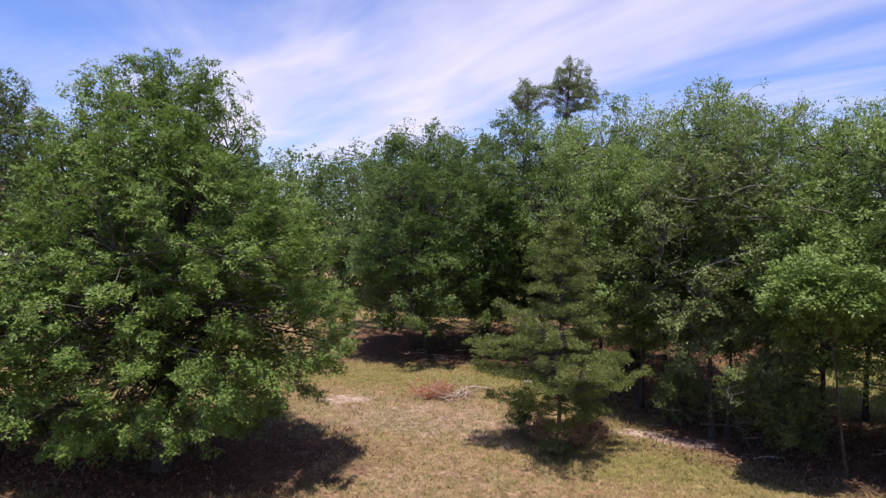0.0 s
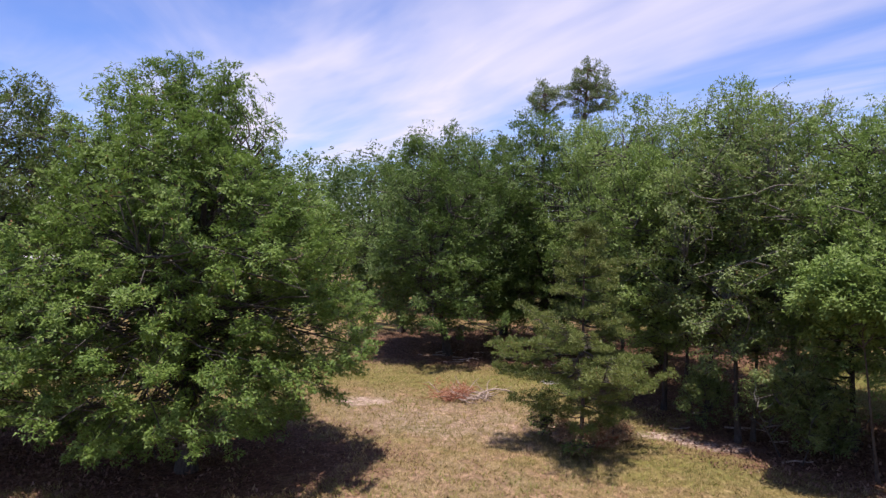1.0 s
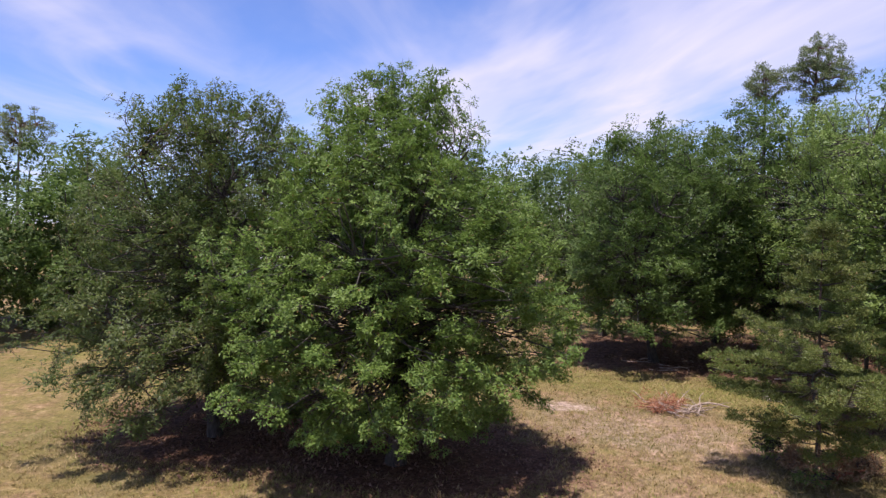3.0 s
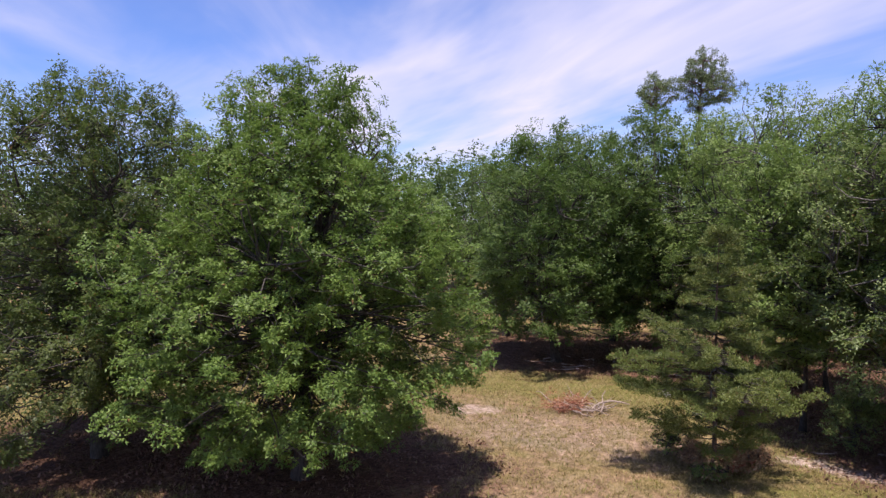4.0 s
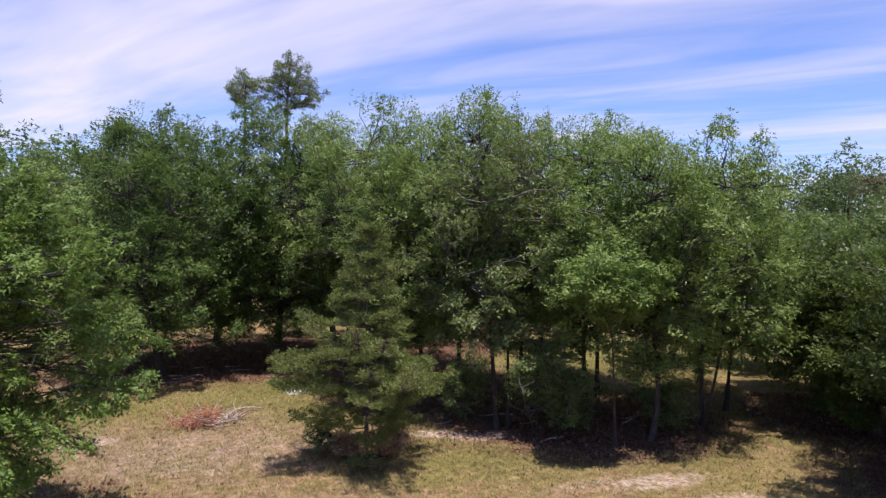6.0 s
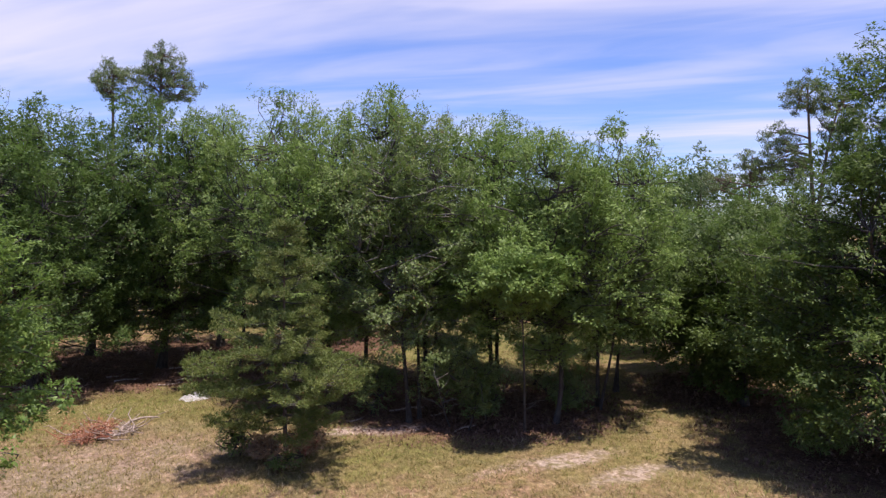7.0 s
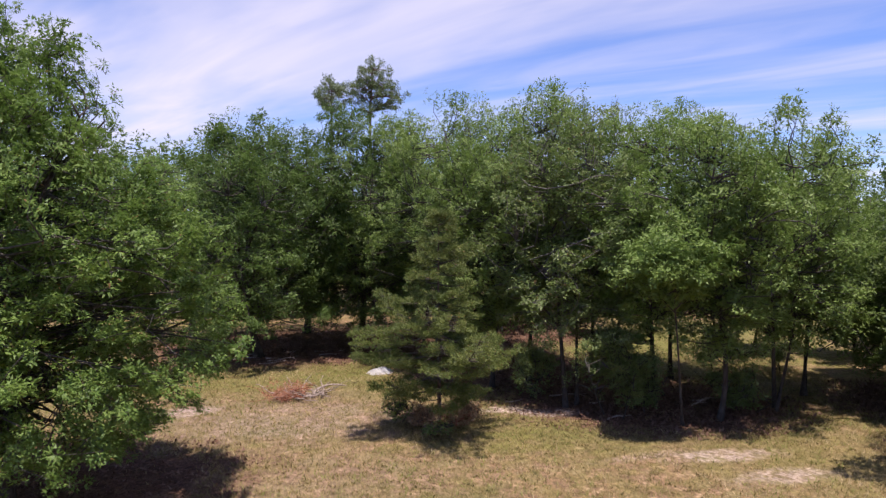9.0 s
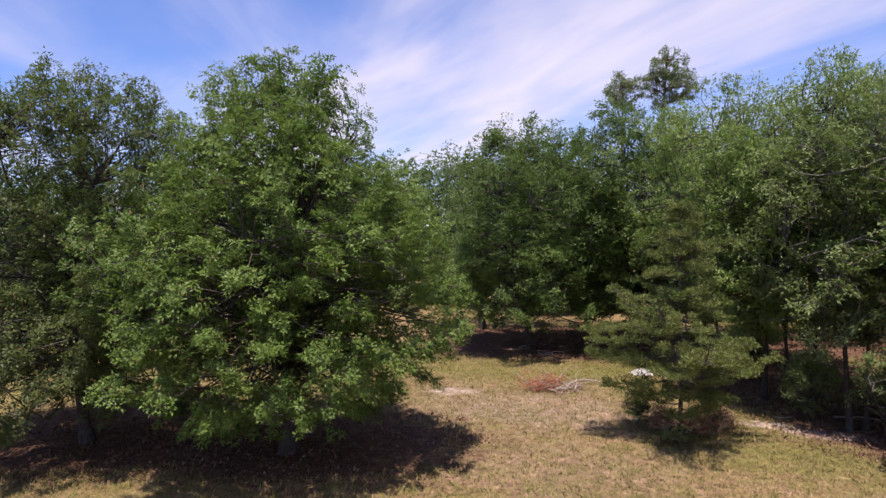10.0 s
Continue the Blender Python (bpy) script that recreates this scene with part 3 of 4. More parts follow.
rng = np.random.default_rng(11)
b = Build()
for bx, by, rx, ry in SHADE_BEDS:
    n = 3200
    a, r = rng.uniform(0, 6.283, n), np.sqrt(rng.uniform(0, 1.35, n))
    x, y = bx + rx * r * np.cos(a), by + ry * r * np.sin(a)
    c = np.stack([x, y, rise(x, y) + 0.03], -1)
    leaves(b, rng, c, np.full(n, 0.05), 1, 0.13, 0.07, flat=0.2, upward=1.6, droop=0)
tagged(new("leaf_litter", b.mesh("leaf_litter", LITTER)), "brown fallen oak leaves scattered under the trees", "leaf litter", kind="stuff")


# ---------------------------------------------------------------- the clearing's trees
broadleaf("oak_tree", -9.8, 15.8, 10.8, [(0.08, 2.4), (0.14, 4.4), (0.23, 5.2), (0.40, 5.4), (0.54, 5.0), (0.66, 4.4), (0.78, 3.6), (0.86, 2.7), (0.93, 2.2), (0.97, 1.8), (1.0, 1.3)],
          3, LEAF_OAK, "full rounded green oak with boughs hanging near the ground", 680, 17, 30, 0.56, 0.15, (0.100, 0.044), 0.24, limbs=14, fork=0.6, low=0.16, lobes=0.08, gap=-0.34, shell=0.62,
          sprigs=True, thin=0.13, hang=0.9)
broadleaf("oak_tree", -16.1, 15.4, 10.8, [(0.06, 3.4), (0.13, 4.7), (0.29, 5.2), (0.45, 4.8), (0.62, 4.1), (0.78, 3.5), (0.90, 3.0), (1.0, 2.1)],
          4, LEAF_OLIVE, "dusty olive-green oak with drooping lower boughs", 640, 15, 22, 0.52, 0.16, (0.104, 0.046), 0.20, limbs=12, fork=0.55, low=0.16, lobes=0.22, gap=-0.32, sprigs=True, hang=1.1)
for x, y, h, r, seed, words in [(-5.7, 32.4, 11.3, 4.7, 5, "dark green spreading oak with a short trunk at the clearing's end"), (-0.9, 34.2, 12.2, 4.4, 6, "dark green dense oak with upright boughs"),
                                (-3.6, 39.0, 11.7, 4.2, 13, "dark oak standing behind the clearing's end"), (2.6, 38.6, 11.6, 4.2, 14, "dark oak standing behind the clearing's end"), (-9.6, 38.6, 11.6, 4.2, 15, "dark oak standing behind the clearing's end"),
                                (7.4, 37.4, 10.8, 4.2, 16, "dark oak standing in the shade behind the grove"), (11.2, 39.0, 10.4, 4.0, 17, "dark oak standing in the shade behind the grove")]:
    broadleaf("oak_tree", x, y, h, [(0.09, r * 0.6), (0.17, r * 0.95), (0.42, r), (0.64, r * 0.95), (0.82, r * 0.82), (0.93, r * 0.64), (1.0, r * 0.42)],
              seed, LEAF_DARK, words, 420 if seed < 10 else 130, 11, 20 if seed < 10 else 14, 0.58, 0.22, (0.150, 0.066), 0.20, limbs=9, low=0.16, gap=-0.36, upward=0.3, climb=1.7 if seed == 6 else 1.0)

# the grove beside the young pine: slender oaks close together
GROVE = [  # x, y, height, radius, leaf, seed
    (2.4, 27.6, 11.6, 3.1, LEAF_GROVE, 21), (4.9, 24.6, 11.4, 3.0, LEAF_GROVE, 22), (7.9, 25.2, 11.4, 2.9, LEAF_GREY, 23), (5.4, 21.6, 10.2, 2.7, LEAF_GREY, 24),
    (8.2, 21.0, 10.3, 2.8, LEAF_LIGHT, 25), (9.2, 18.8, 9.5, 2.4, LEAF_GROVE, 26), (11.5, 19.5, 10.0, 3.0, LEAF_GROVE, 27), (13.9, 20.9, 8.8, 2.6, LEAF_GROVE, 33), (10.9, 24.6, 11.3, 2.9, LEAF_GROVE, 28),
    (1.8, 31.4, 11.6, 3.3, LEAF_GROVE, 29), (5.4, 30.0, 11.5, 3.2, LEAF_GROVE, 30), (3.4, 24.4, 9.6, 2.3, LEAF_GROVE, 32)]
for x, y, h, r, mat, seed in GROVE:
    lean = (0.5 * math.sin(seed * 2.1), 0.5 * math.cos(seed * 1.3))
    broadleaf("oak_tree", x, y, h, [(0.20, r * 0.6), (0.30, r * 0.95), (0.48, r * 1.08), (0.66, r * 1.12), (0.82, r * 0.98), (0.92, r * 0.78), (1.0, r * 0.45)],
              seed, mat, "slender grey-trunked oak in the close-grown grove", 280, 12, 14 if y < 24 else 12, 0.48, 0.165, (0.122, 0.054), 0.10, limbs=8, fork=0.6, low=0.24, gap=-0.13, lobes=0.30, sprigs=mat is LEAF_GREY, pale=mat is LEAF_GREY,
              stems=2 if seed % 3 == 0 else 1, group="grove oaks", centre=lean, climb=0.95, thin=0.18, hang=0.8, shell=0.6)
for x, y, h, r, seed in [(17.4, 28.4, 5.8, 2.4, 65), (13.0, 33.6, 6.2, 2.6, 66), (20.6, 25.6, 5.6, 2.6, 67)]:
    broadleaf("oak_tree", x, y, h, [(0.22, r * 0.7), (0.32, r), (0.55, r), (0.8, r * 0.75), (1.0, r * 0.35)], seed, LEAF_GROVE, "low bushy oak with a short trunk behind the grove", 90, 14, 15, 0.6, 0.24, (0.165, 0.078), 0.09,
              limbs=7, low=0.1, group="grove oaks")
broadleaf("oak_tree", 7.9, 18.7, 6.3, [(0.66, 0.9), (0.72, 1.5), (0.82, 1.8), (0.92, 1.5), (1.0, 0.8)], 31, LEAF_LIGHT, "young oak with a pale fresh-green crown", 40, 26, 22, 0.44, 0.18, (0.118, 0.058), 0.05, centre=(-1.5, -1.7),
          limbs=6, fork=0.75, low=0.5, group="grove oaks")
# the last bush (seed 68) is added to darken the ground under the edge oak
for x, y, h, r, seed in [(6.2, 19.9, 3.1, 1.3, 41), (7.4, 20.2, 2.2, 0.9, 42), (10.3, 19.4, 2.0, 0.9, 43), (4.3, 22.2, 2.2, 0.9, 44), (12.2, 23.4, 2.4, 1.2, 48), (9.4, 26.4, 1.8, 1.0, 50),
                         (4.2, 31.6, 2.0, 1.2, 57), (15.6, 24.6, 2.4, 1.3, 64), (13.7, 12.7, 2.1, 1.5, 68)]:
    broadleaf("bush", x, y, h, [(0.08, r * 0.5), (0.35, r), (0.7, r * 0.95), (0.9, r * 0.6), (1.0, 0.3)], seed, LEAF_GREY, "grey-green oak sapling bush in the shade of the trees", 110 if seed == 41 else 46, 9, 18, 0.34, 0.13, (0.09, 0.040), 0.035,
              limbs=5, fork=0.6, low=0.1, stems=2, group="saplings", category="bush", lobes=0.5, gap=-0.12, climb=0.9, hang=0.2)

# the shaded trees that close the clearing past the grove; part of the shade is in their leaf colour
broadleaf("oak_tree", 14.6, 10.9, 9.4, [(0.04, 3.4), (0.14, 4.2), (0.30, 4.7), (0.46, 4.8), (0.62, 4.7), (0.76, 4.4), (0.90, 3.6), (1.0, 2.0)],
          7, LEAF_SHADED, "leafy oak with new leaves coloured dark for deep shade", 430, 17, 20, 0.62, 0.19, (0.125, 0.056), 0.24, limbs=11, low=0.14, gap=-0.45, lobes=0.2, hang=0.9)
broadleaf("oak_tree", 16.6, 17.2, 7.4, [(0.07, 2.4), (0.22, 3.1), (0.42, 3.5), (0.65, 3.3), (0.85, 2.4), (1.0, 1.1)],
          8, LEAF_SHADED, "low bushy oak with green leaves coloured dark for shade", 280, 17, 20, 0.60, 0.19, (0.130, 0.060), 0.18, limbs=9, low=0.14, gap=-0.45, hang=0.8)
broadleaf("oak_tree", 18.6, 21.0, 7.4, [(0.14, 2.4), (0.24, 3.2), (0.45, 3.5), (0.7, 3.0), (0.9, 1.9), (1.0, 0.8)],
          9, LEAF_SHADED, "rounded green oak at the clearing's edge", 120, 18, 18, 0.75, 0.24, (0.165, 0.078), 0.18, limbs=8, low=0.14)
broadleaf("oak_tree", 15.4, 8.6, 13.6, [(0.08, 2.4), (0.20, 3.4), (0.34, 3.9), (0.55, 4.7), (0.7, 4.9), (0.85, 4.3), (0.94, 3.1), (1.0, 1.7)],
          10, LEAF_SHADED, "tall oak with long open sprays of shade-darkened leaves", 320, 18, 20, 0.64, 0.20, (0.130, 0.062), 0.26, limbs=10, low=0.28, gap=-0.2, lobes=0.2, sprigs=True)


# ---------------------------------------------------------------- pines
def young_pine(x, y, height, seed):
    """A young pine: whorls of boughs, each a flat plate of side shoots with needle tufts at their ends."""
    rng = np.random.default_rng(seed)
    tree = holder("young_pine", x, y, "young olive-green pine with level tiered boughs", "pine tree")
    b = Build()
    line = wander(rng, (0, 0, -0.1), (0.05, 0.0, height * 0.98), 0.012, 12)
    b.tube(line, 0.072 * (1 - np.linspace(0, 1, 12) * 0.93), 8)
    part("trunk", b.mesh("trunk", BARK_PINE, True), tree)
    zs = np.sort(np.concatenate([np.linspace(0.15, 0.60, 44), np.linspace(0.60, 0.985, 30)]) + rng.uniform(-0.035, 0.035, 74))
    for n, zf in enumerate(zs):
        reach = np.interp(zf, [0.14, 0.20, 0.27, 0.34, 0.46, 0.55, 0.61, 0.68, 0.76, 0.88, 0.95, 1.0], [1.0, 1.6, 2.0, 2.2, 2.15, 1.7, 1.0, 1.15, 0.95, 0.55, 0.28, 0.06]) * rng.uniform(0.62, 1.15)
        az = n * 2.399 + rng.uniform(-0.6, 0.6)
        reach *= 1 + 0.20 * np.sin(az + zf * 9)
        out = np.array([np.cos(az), np.sin(az), 0])
        a = np.array([0.03, 0, zf * height])
        e = a + out * reach + [0, 0, reach * rng.uniform(-0.18, 0.34)]
        arm = wander(rng, a, e, 0.05, 7, -0.08 * reach)
        b = Build()
        b.tube(arm, 0.028 * (0.4 + reach / 2.6) * (1 - np.linspace(0, 1, 7) * 0.85), 5)
        lateral = np.array([-np.sin(az), np.cos(az), 0])
        pts = []
        for s in np.linspace(0.34, 1.0, 4 + int(reach * 4.5)):
            c = np.array([np.interp(s * 6, range(7), arm[:, q]) for q in range(3)])
            for turn in (-1, 1):
                ln = (0.12 + 0.30 * reach * (1.15 - s)) * rng.uniform(0.5, 1.1)
                off = lateral * turn * ln + out * ln * rng.uniform(0.3, 0.9) + [0, 0, rng.uniform(-0.03, 0.16)]
                b.tube([c, c + off * 0.6 - [0, 0, 0.02], c + off], [0.009, 0.006, 0.003], 3)
                pts += [c + off, c + off * 0.55] if ln > 0.3 else [c + off]
        limb = part("bough", b.mesh("bough", BARK_GREY, True), tree)
        pts = np.array(pts)
        foliage = Build()
        leaves(foliage, rng, pts, rng.uniform(0.08, 0.16, len(pts)), 62, 0.085, 0.021, flat=0.6, upward=0.6, droop=-0.4)
        tagged(part("needles", foliage.mesh("needles", NEEDLE), limb, "olive-green needle sprays"), kind="stuff")
    return tree


young_pine(0.4, 19.4, 6.65, 12)


def tall_pine(x, y, height, seed, masses, label, trunk=0.24, name="tall_pine", needle=(0.20, 0.042), forks=()):
    """A pine with a bare bole and an airy crown of round tufts. masses: (x, y, height, radius, half height, tufts) of each part of the crown."""
    rng = np.random.default_rng(seed)
    tree = holder(name, x, y, label, "pine tree", "tall pines")
    b = Build()
    line = wander(rng, (0, 0, -0.2), (masses[0][0], masses[0][1], height * 0.96), 0.012, 14)
    b.tube(line, trunk * (1 - np.linspace(0, 1, 14) * 0.8), 8)
    part("trunk", b.mesh("trunk", BARK_PINE, True), tree)
    stems = [line]
    for fx, fy, z0, z1 in forks:
        a = np.array([np.interp(z0, line[:, 2], line[:, q]) for q in range(3)])
        b = Build()
        stems.append(wander(rng, a, (fx, fy, z1), 0.04, 8))
        b.tube(stems[-1], trunk * 0.6 * (1 - np.linspace(0, 1, 8) * 0.7), 7)
        part("trunk", b.mesh("trunk", BARK_PINE, True), tree, "second stem of the pine")
    for kx, ky, kz, kr, kh, tufts in masses:
        got, gap = [], 0.8
        while len(got) < tufts:
            d = unit(rng.normal(size=3))
            p = np.array([kx, ky, kz]) + d * rng.uniform(0.55, 1.0) * [kr, kr, kh] * (1 + 0.2 * np.sin(3 * np.arctan2(d[1], d[0]) + seed))
            gap *= 0.998
            if not got or min(((np.array(got) - p) ** 2).sum(1)) > gap * gap:
                got.append(p)
        got = np.array(got)
        turn = np.arctan2(got[:, 1] - ky, got[:, 0] - kx) + 6.3 * (got[:, 2] > kz)
        got = got[np.argsort(turn)]                      # neighbours share a bough
        for k in range(0, tufts, 8):
            own = got[k:k + 8]
            m = own.mean(0)
            z0 = max(height * 0.35, m[2] - 0.5)
            feet = [np.array([np.interp(z0, st[:, 2], st[:, q]) for q in range(3)]) for st in stems]
            a = min(feet, key=lambda f: ((f - m) ** 2).sum())
            arm = wander(rng, a, m, 0.08, 6)
            b = Build()
            b.tube(arm, trunk * 0.30 * (1 - np.linspace(0, 1, 6) * 0.65), 5)
            for p in own:
                b.tube(wander(rng, arm[3], p, 0.08, 4), [0.05, 0.038, 0.026, 0.012], 3)
            limb = part("bough", b.mesh("bough", BARK_PINE, True), tree)
            sub = np.repeat(own, 6, 0) + unit(rng.normal(size=(len(own) * 6, 3))) * rng.uniform(0.08, 0.34, (len(own) * 6, 1)) * [1, 1, 0.75]
            foliage = Build()
            leaves(foliage, rng, sub, rng.uniform(0.10, 0.2, len(sub)), 25, needle[0], needle[1], flat=0.9, upward=0.2, droop=-0.25)
            tagged(part("needles", foliage.mesh("needles", NEEDLE_FAR), limb, "grey-green needle tufts"), kind="stuff")
    return tree


tall_pine(38.0, 27.5, 16.4, 53, [(-0.4, 0.5, 14.9, 1.4, 1.3, 40), (0.8, -1.0, 13.8, 1.6, 1.7, 50), (-1.5, 1.9, 12.4, 0.9, 0.6, 14), (-1.0, 1.4, 10.9, 1.6, 1.3, 34), (1.0, -1.2, 11.2, 1.7, 1.6, 40)],
          "tall two-stemmed pine with ragged tufted boughs", forks=[(0.9, -1.1, 6.0, 14.8)])
tall_pine(36.2, 30.9, 11.6, 54, [(0, 0, 10.4, 1.2, 1.1, 28), (1.3, -1.8, 10.2, 1.3, 1.1, 28), (-1.4, 1.8, 9.4, 1.2, 0.9, 20)], "lower pine beside the tall two-stemmed one", 0.18)
tall_pine(1.4, 51.0, 19.0, 51, [(0.1, 0.2, 17.5, 1.25, 1.1, 38), (1.1, 0.0, 15.9, 1.3, 1.0, 36), (-0.8, 0.2, 16.3, 0.9, 0.8, 18), (-0.2, 0.1, 14.8, 0.9, 0.5, 10)],
          "tall open-crowned pine standing above the woods")
tall_pine(-1.5, 50.6, 17.0, 52, [(-0.1, 0, 15.7, 1.35, 1.15, 50)], "round-headed pine standing above the woods")
tall_pine(-51.5, 30.8, 15.2, 55, [(0, 0, 13.5, 1.9, 1.7, 70)], "round-headed pine at the field's far edge", 0.2)
tall_pine(54.5, 50.1, 12.6, 56, [(0, 0, 11.2, 1.5, 0.8, 30), (1.9, -1.2, 10.9, 1.4, 0.7, 24), (-1.6, 1.0, 10.6, 1.2, 0.6, 16)], "flat-topped pine far behind the clearing", 0.2)

# ---------------------------------------------------------------- woods behind
WOODS = {}
rng = np.random.default_rng(77)
SHAPES = [
    ([(0.03, 3.2), (0.2, 4.4), (0.5, 4.8), (0.75, 4.2), (0.92, 3.0), (1.0, 1.4)], LEAF_WOODS, 61),
    ([(0.03, 3.0), (0.25, 4.0), (0.55, 4.4), (0.8, 3.8), (1.0, 1.5)], LEAF_WOODS, 62),
    ([(0.03, 3.4), (0.2, 4.7), (0.45, 5.0), (0.7, 4.6), (0.9, 3.4), (1.0, 1.5)], LEAF_DARK, 63)]


def woods_tree(x, y, height, kind, turn):
    """Trees of the far woods: three built once, the rest copied."""
    prof, mat, seed = SHAPES[kind]
    key = (kind, 2 * round(height / 2))
    if key not in WOODS:
        WOODS[key] = broadleaf("woods_tree", x, y, height, prof, seed + 7 * round(height), mat, "leafy broadleaved tree of the woods behind the clearing", 96, 10, 8, 0.96, 0.36, (0.37, 0.185), 0.25,
                               limbs=6, low=0.1, twigs=False, gap=-0.25, group="woods trees")
    else:
        copy_thing(WOODS[key], pose(x, y, 0, 0, 0, turn))


WOODLAND = [  # x, y, height
    (27, 13.5, 10.5), (24.5, 20, 7.2), (27, 28, 7.4), (31, 34, 7.8), (8, 46, 9.4), (15, 45, 9),
    (3.5, 47.5, 9.6), (-7, 48, 12.4), (-2.5, 49, 10), (21, 45, 9), (-43.5, 26, 12.2), (-40.5, 28.5, 12), (10, 50, 12.8),
    (-11, 50, 13.2), (5.5, 52, 12.6), (27, 45, 10), (-47, 24, 12), (19, 50, 12.2), (-38, 38, 11),
    (-50, 20, 12), (14, 52, 12.8), (-25, 48, 11), (-32, 44, 11.5), (-45, 31, 12.4), (-16, 53, 13.2),
    (-21, 52, 14.3), (24, 51, 12.2), (34, 45, 10.5), (41, 39, 11), (-29, 49, 12), (-8, 57, 13),
    (-46, 36, 12.9), (30, 51, 12.5), (-43, 41, 13), (-28, 53, 14), (2.5, 60, 14), (-39, 46, 13.3),
    (-4, 61, 14.5), (-34, 51, 13.8), (-14.5, 60, 12.5), (-19, 60, 12), (37, 52, 13), (-26, 59, 13),
    (46, 47, 11), (-9, 68, 13.5), (54, 43, 11), (-23.5, 66, 14.8), (-31, 63, 14), (46, 54, 13),
    (-14, 70, 13), (-41, 60, 15), (-18, 72, 14), (-12, 78, 17.6), (56, 56, 13), (62, 50, 11.5),
    (-7, 81, 17.6), (70, 48, 12), (65, 58, 12.6), (-22.5, 85, 17), (-14, 100, 17),
    (-38.5, 25.5, 9.6), (-35, 30.5, 9.8), (-40, 19.5, 9.6)]
for x, y, h in WOODLAND:
    woods_tree(x, y, h, int(rng.integers(0, 3)), rng.uniform(0, 360))


# ---------------------------------------------------------------- the pale building behind the oaks
def box(lo, hi):
    (x0, y0, z0), (x1, y1, z1) = lo, hi
    b = Build()
    b.add([(x, y, z) for z in (z0, z1) for x, y in ((x0, y0), (x1, y0), (x1, y1), (x0, y1))], [(0, 3, 2, 1), (4, 5, 6, 7), (0, 1, 5, 4), (1, 2, 6, 5), (2, 3, 7, 6), (3, 0, 4, 7)])
    return b


def weathered(name, a, b):
    m, nt, nodes, links = material(name)
    geo = nodes.new("ShaderNodeNewGeometry")
    mp = nodes.new("ShaderNodeMapping")
    mp.inputs["Scale"].default_value = (1, 1, 0.25)
    links.new(geo.outputs["Position"], mp.inputs[0])
    c = mixc(nt, mrange(nt, noise_of(nt, mp.outputs[0], 1.4, 6.0, 0.6), 0.35, 0.65), a, b)
    bsdf = nodes.new("ShaderNodeBsdfPrincipled")
    links.new(c, bsdf.inputs["Base Color"])
    links.new(mrange(nt, noise_of(nt, geo.outputs["Position"], 9.0, 4.0), 0.3, 0.7, 0.55, 0.85), bsdf.inputs["Roughness"])
    links.new(bsdf.outputs[0], nodes.new("ShaderNodeOutputMaterial").inputs[0])
    return m


def shed(x, y, turn, wide, deep, tall):
    """A pale flat-roofed shed, walls 0.15 m thick, the roof reaching past them."""
    ob = new("shed")
    ob.matrix_world = pose(x, y, 0, 0, 0, turn)
    tagged(ob, "pale grey flat-roofed shed standing behind the oaks", "shed")
    grey, white = weathered("pale_siding", (0.30, 0.27, 0.27), (0.40, 0.37, 0.37)), weathered("white_roof_sheet", (0.55, 0.53, 0.52), (0.70, 0.68, 0.67))
    hw, hd, th = wide / 2, deep / 2, 0.15
    for lo, hi in (((-hw, -hd, -0.1), (hw, -hd + th, tall)), ((-hw, hd - th, -0.1), (hw, hd, tall)), ((-hw, -hd + th, -0.1), (-hw + th, hd - th, tall)), ((hw - th, -hd + th, -0.1), (hw, hd - th, tall))):
        part("wall", box(lo, hi).mesh("wall", grey), ob)
    part("roof", box((-hw - 0.2, -hd - 0.25, tall), (hw + 0.2, hd + 0.2, tall + 0.16)).mesh("roof", white), ob, "white sheet-metal roof")


shed(-31.9, 35.4, 30, 5.0, 3.2, 4.2)


# ---------------------------------------------------------------- small things on the ground
def brush_pile(x, y, seed):
    rng = np.random.default_rng(seed)
    pile = holder("brush_pile", x, y, "heap of bleached branches and dead red pine boughs in the grass", "brush pile")
    arch = np.array([(0.35, 0.1, 0.04), (0.45, 0.4, 0.16), (0.7, 0.65, 0.24), (1.0, 0.85, 0.25), (1.3, 1.0, 0.20), (1.6, 1.1, 0.12)])
    b = Build()
    b.tube(arch, [0.035, 0.04, 0.04, 0.036, 0.03, 0.02], 7)
    part("branch", b.mesh("branch", BARK_DEAD, True), pile, "long arched bleached branch")
    for n in range(64):
        az = rng.uniform(-0.9, 0.9) + (0 if n % 3 else 1.6)
        a = np.array([rng.uniform(-0.95, 0.75), rng.uniform(-0.45, 0.55), rng.uniform(0.03, 0.16)])
        ln = rng.uniform(0.45, 1.15)
        e = a + ln * np.array([np.cos(az) * rng.choice([-1, 1]), np.sin(az), rng.uniform(-0.02, 0.52)])
        e[2] = max(0.02, e[2])
        b = Build()
        r = rng.uniform(0.012, 0.030)
        b.tube(wander(rng, a, e, 0.08, 5), r * np.linspace(1, 0.35, 5), 5)
        part("stick", b.mesh("stick", BARK_DEAD if a[0] > -0.1 or n % 4 == 0 else BARK_RED, True), pile)
    b = Build()
    n = 42
    c = np.stack([rng.normal(-0.5, 0.3, n), rng.normal(0.0, 0.26, n), np.abs(rng.normal(0.2, 0.18, n)) + 0.04], -1)
    leaves(b, rng, c, np.full(n, 0.16), 40, 0.16, 0.018, flat=0.7, upward=0.2, droop=0.1)
    tagged(part("dead_needle_mass", b.mesh("dead_needle_mass", DEAD_NEEDLE), pile, "rust-red dead pine needles"), kind="stuff")


brush_pile(-3.62, 24.35, 81)


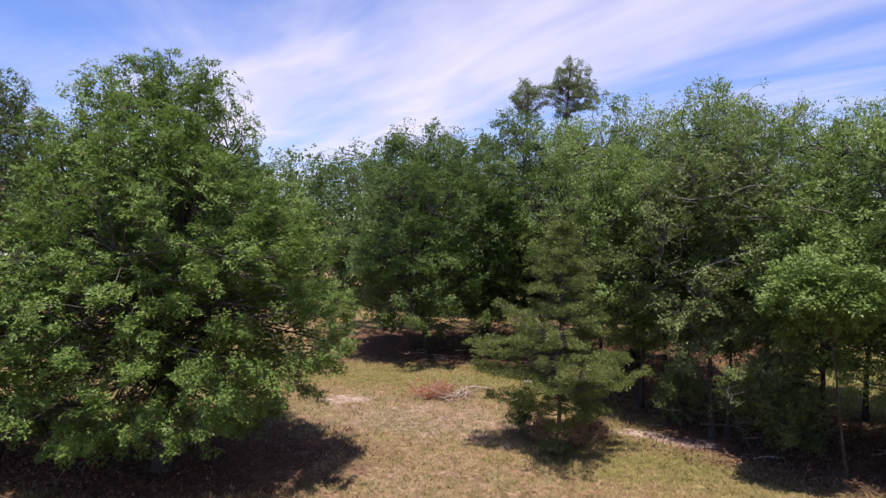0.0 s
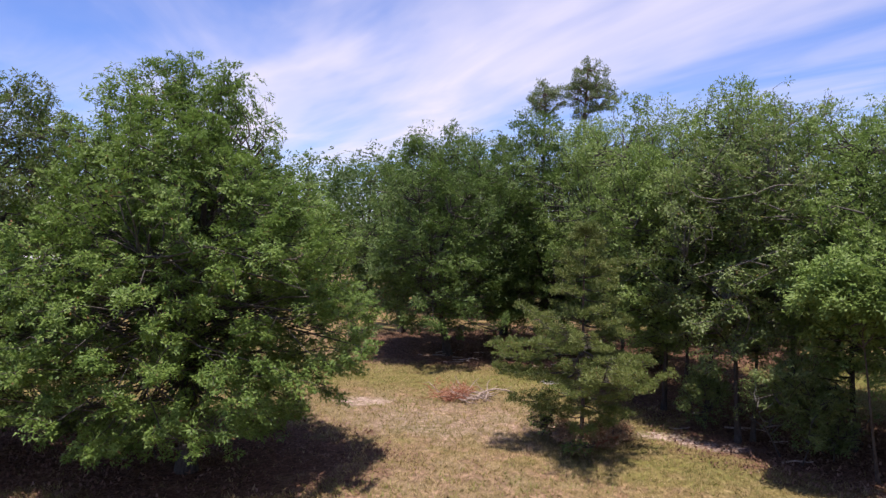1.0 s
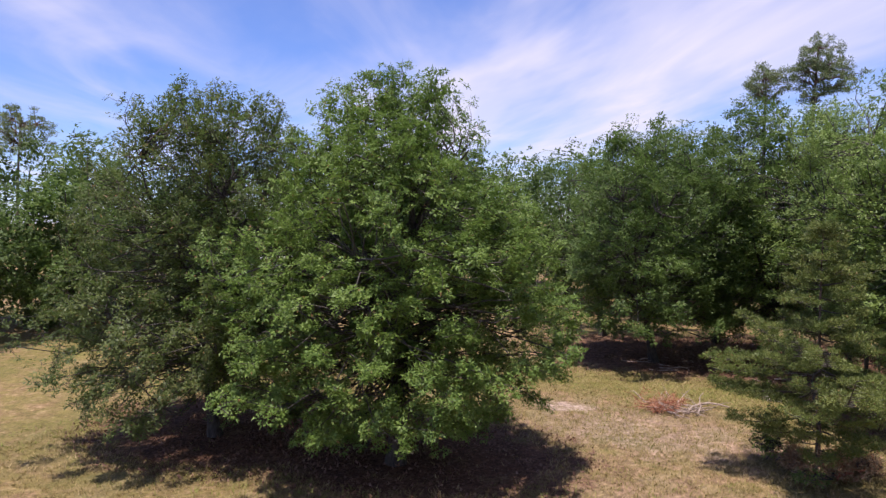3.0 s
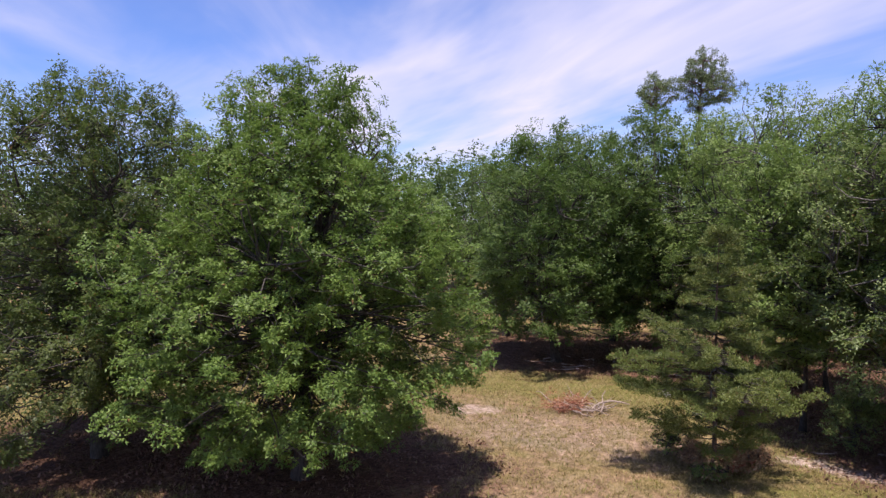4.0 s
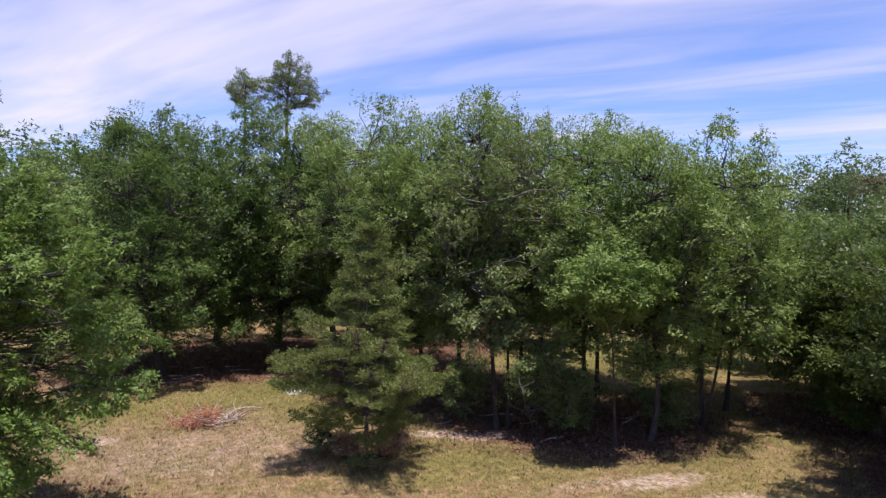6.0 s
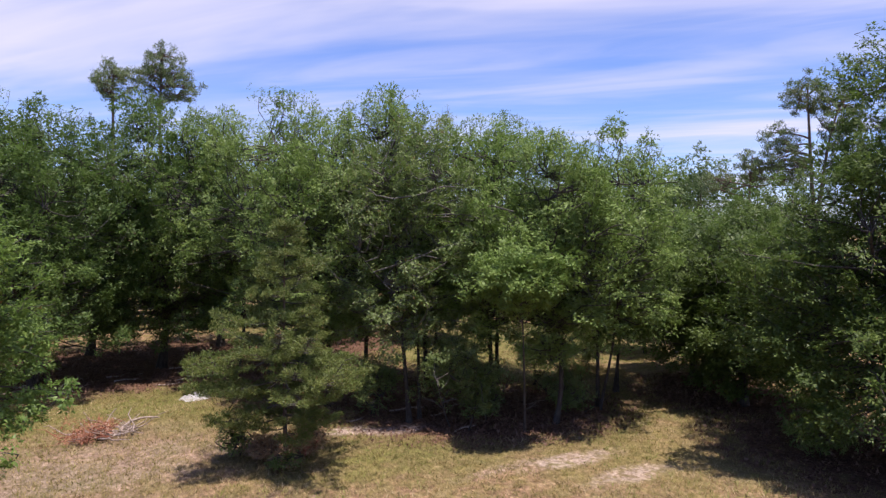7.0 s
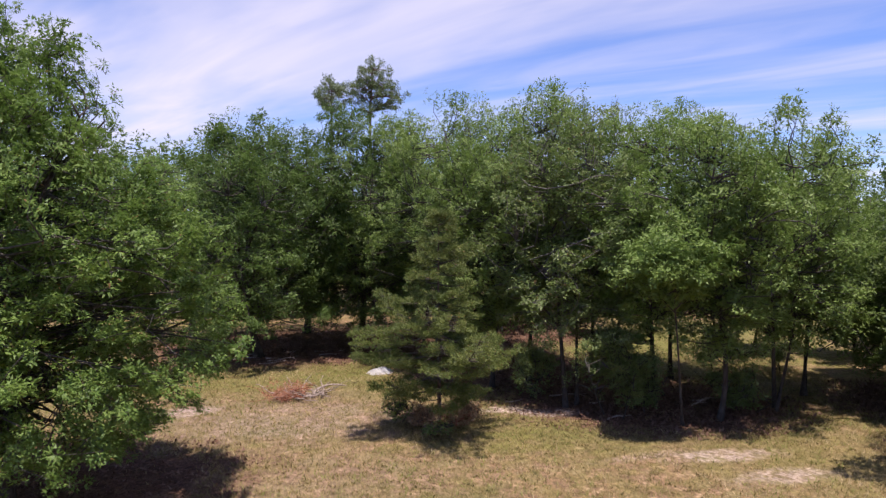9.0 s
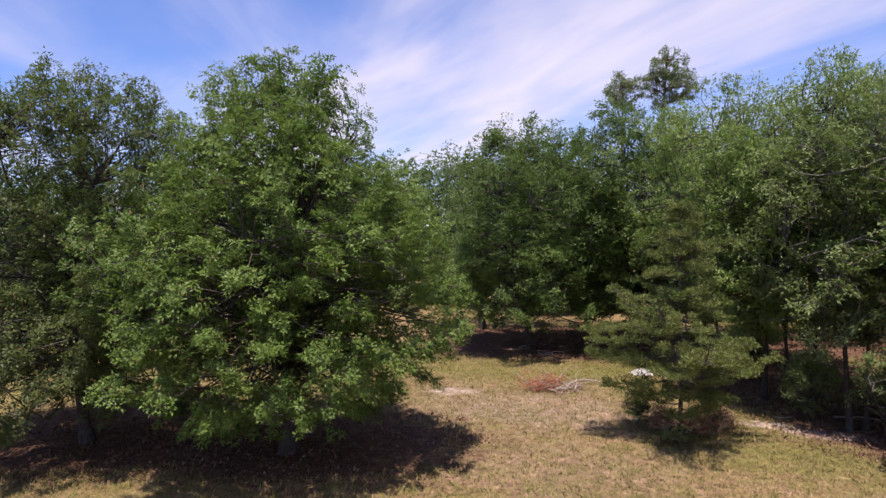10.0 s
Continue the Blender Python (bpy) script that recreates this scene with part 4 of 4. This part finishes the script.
def heap(x, y, rx, ry, h, seed):
    """A low uneven heap of pale sand."""
    rng = np.random.default_rng(seed)
    b = Build()
    k, m = 26, 40
    ph = rng.uniform(0, 6.28, 6)
    verts = []
    for i in range(k):
        r = i / (k - 1) * 1.08
        for j in range(m):
            a = 2 * np.pi * j / m
            edge = 1 + 0.16 * np.sin(2 * a + ph[0]) + 0.10 * np.sin(5 * a + ph[1])
            z = h * max(0.0, 1 - r ** 1.7) * (1 + 0.25 * np.sin(3 * a + ph[2] + 3 * r)) + 0.035 * np.sin(9 * r + 4 * a + ph[3]) * (1 - r / 1.08) + 0.02 * rng.normal() * (1 - r / 1.08) - 0.03 * (r > 1)
            verts.append((rx * r * edge * np.cos(a), ry * r * edge * np.sin(a), z))
    f = [(i * m + j, i * m + (j + 1) % m, (i + 1) * m + (j + 1) % m, (i + 1) * m + j) for i in range(k - 1) for j in range(m)]
    b.add(verts, f)
    m_, nt, nodes, links = material("white_sand")
    geo = nodes.new("ShaderNodeNewGeometry")
    g1, g2 = noise_of(nt, geo.outputs["Position"], 14.0, 6.0, 0.7), noise_of(nt, geo.outputs["Position"], 2.6, 4.0)
    c = mixc(nt, mrange(nt, g2, 0.35, 0.65), (0.33, 0.30, 0.275), (0.50, 0.47, 0.44))
    c = mixc(nt, mrange(nt, g1, 0.60, 0.70, 0.0, 0.6), c, (0.30, 0.25, 0.20))
    bsdf = nodes.new("ShaderNodeBsdfPrincipled")
    links.new(c, bsdf.inputs["Base Color"])
    bsdf.inputs["Roughness"].default_value = 0.95
    bump = nodes.new("ShaderNodeBump")
    bump.inputs["Strength"].default_value, bump.inputs["Distance"].default_value = 0.8, 0.04
    links.new(g1, bump.inputs["Height"])
    links.new(bump.outputs[0], bsdf.inputs["Normal"])
    links.new(bsdf.outputs[0], nodes.new("ShaderNodeOutputMaterial").inputs[0])
    ob = new("sand_heap", b.mesh("sand_heap", m_, True))
    ob.matrix_world = pose(x, y, float(rise(np.array(x), np.array(y))))
    return tagged(ob, "low heap of white sand in the grass", "sand heap")


heap(-0.45, 28.0, 0.68, 0.5, 0.2, 5)

for x, y, h, r, seed in [(1.55, 20.6, 0.8, 0.5, 91), (0.95, 19.75, 0.95, 0.6, 92), (-0.05, 20.0, 0.85, 0.55, 93), (0.35, 19.2, 0.5, 0.4, 97)]:
    broadleaf("dry_bush", x, y, h, [(0.1, r * 0.6), (0.4, r), (0.8, r * 0.8), (1.0, r * 0.3)], seed, DRY_BRUSH, "dry rust-brown brush at the foot of the young pine", 26, 9, 14, 0.3, 0.11, (0.08, 0.03), 0.012,
              bark=BARK_RED if seed == 92 else BARK_PINE, limbs=9, fork=0.7, low=0.08, stems=3, group="dry brush", category="bush", lobes=0.3)
for x, y, h, r, seed in [(-0.7, 20.5, 1.7, 0.6, 95), (0.2, 19.0, 0.5, 0.35, 96)]:
    broadleaf("bush", x, y, h, [(0.1, r * 0.6), (0.4, r), (0.8, r * 0.7), (1.0, r * 0.3)], seed, LEAF_LIGHT, "small light-green oak seedling beside the young pine", 20, 9, 12, 0.30, 0.11, (0.08, 0.036), 0.02,
              limbs=5, fork=0.6, low=0.1, stems=2, group="saplings", category="bush", sprigs=True, lobes=0.3, gap=-0.2)


def fallen_branch(x, y, length, turn, seed):
    rng = np.random.default_rng(seed)
    branch = holder("fallen_branch", x, y, "bleached fallen branch lying in the leaf litter", "branch", "fallen branches", float(rise(np.array(x), np.array(y))))
    a = np.array([-np.cos(turn), -np.sin(turn), 0]) * length / 2 + [0, 0, 0.03]
    line = wander(rng, a, -a * [1, 1, 0] + [0, 0, 0.05], 0.05, 7)
    b = Build()
    b.tube(line, np.linspace(0.032, 0.010, 7), 6)
    part("stem", b.mesh("stem", BARK_DEAD, True), branch)
    for k in (2, 3, 5):
        b = Build()
        way = np.array([np.cos(turn + rng.uniform(-0.9, 0.9)), np.sin(turn + rng.uniform(-0.9, 0.9)), rng.uniform(0.0, 0.15)])
        b.tube(wander(rng, line[k], line[k] + way * length * 0.28, 0.08, 4), np.linspace(0.014, 0.005, 4), 5)
        part("twig", b.mesh("twig", BARK_DEAD, True), branch)


rng = np.random.default_rng(123)
for n in range(16):
    fallen_branch(rng.uniform(-6.5, 1.5), rng.uniform(30.6, 34.2), rng.uniform(0.7, 1.8), rng.uniform(-0.5, 0.5), 300 + n)
for n in range(7):
    fallen_branch(rng.uniform(3.5, 10.5), rng.uniform(19.6, 23.0), rng.uniform(0.5, 1.3), rng.uniform(-0.8, 0.8), 330 + n)
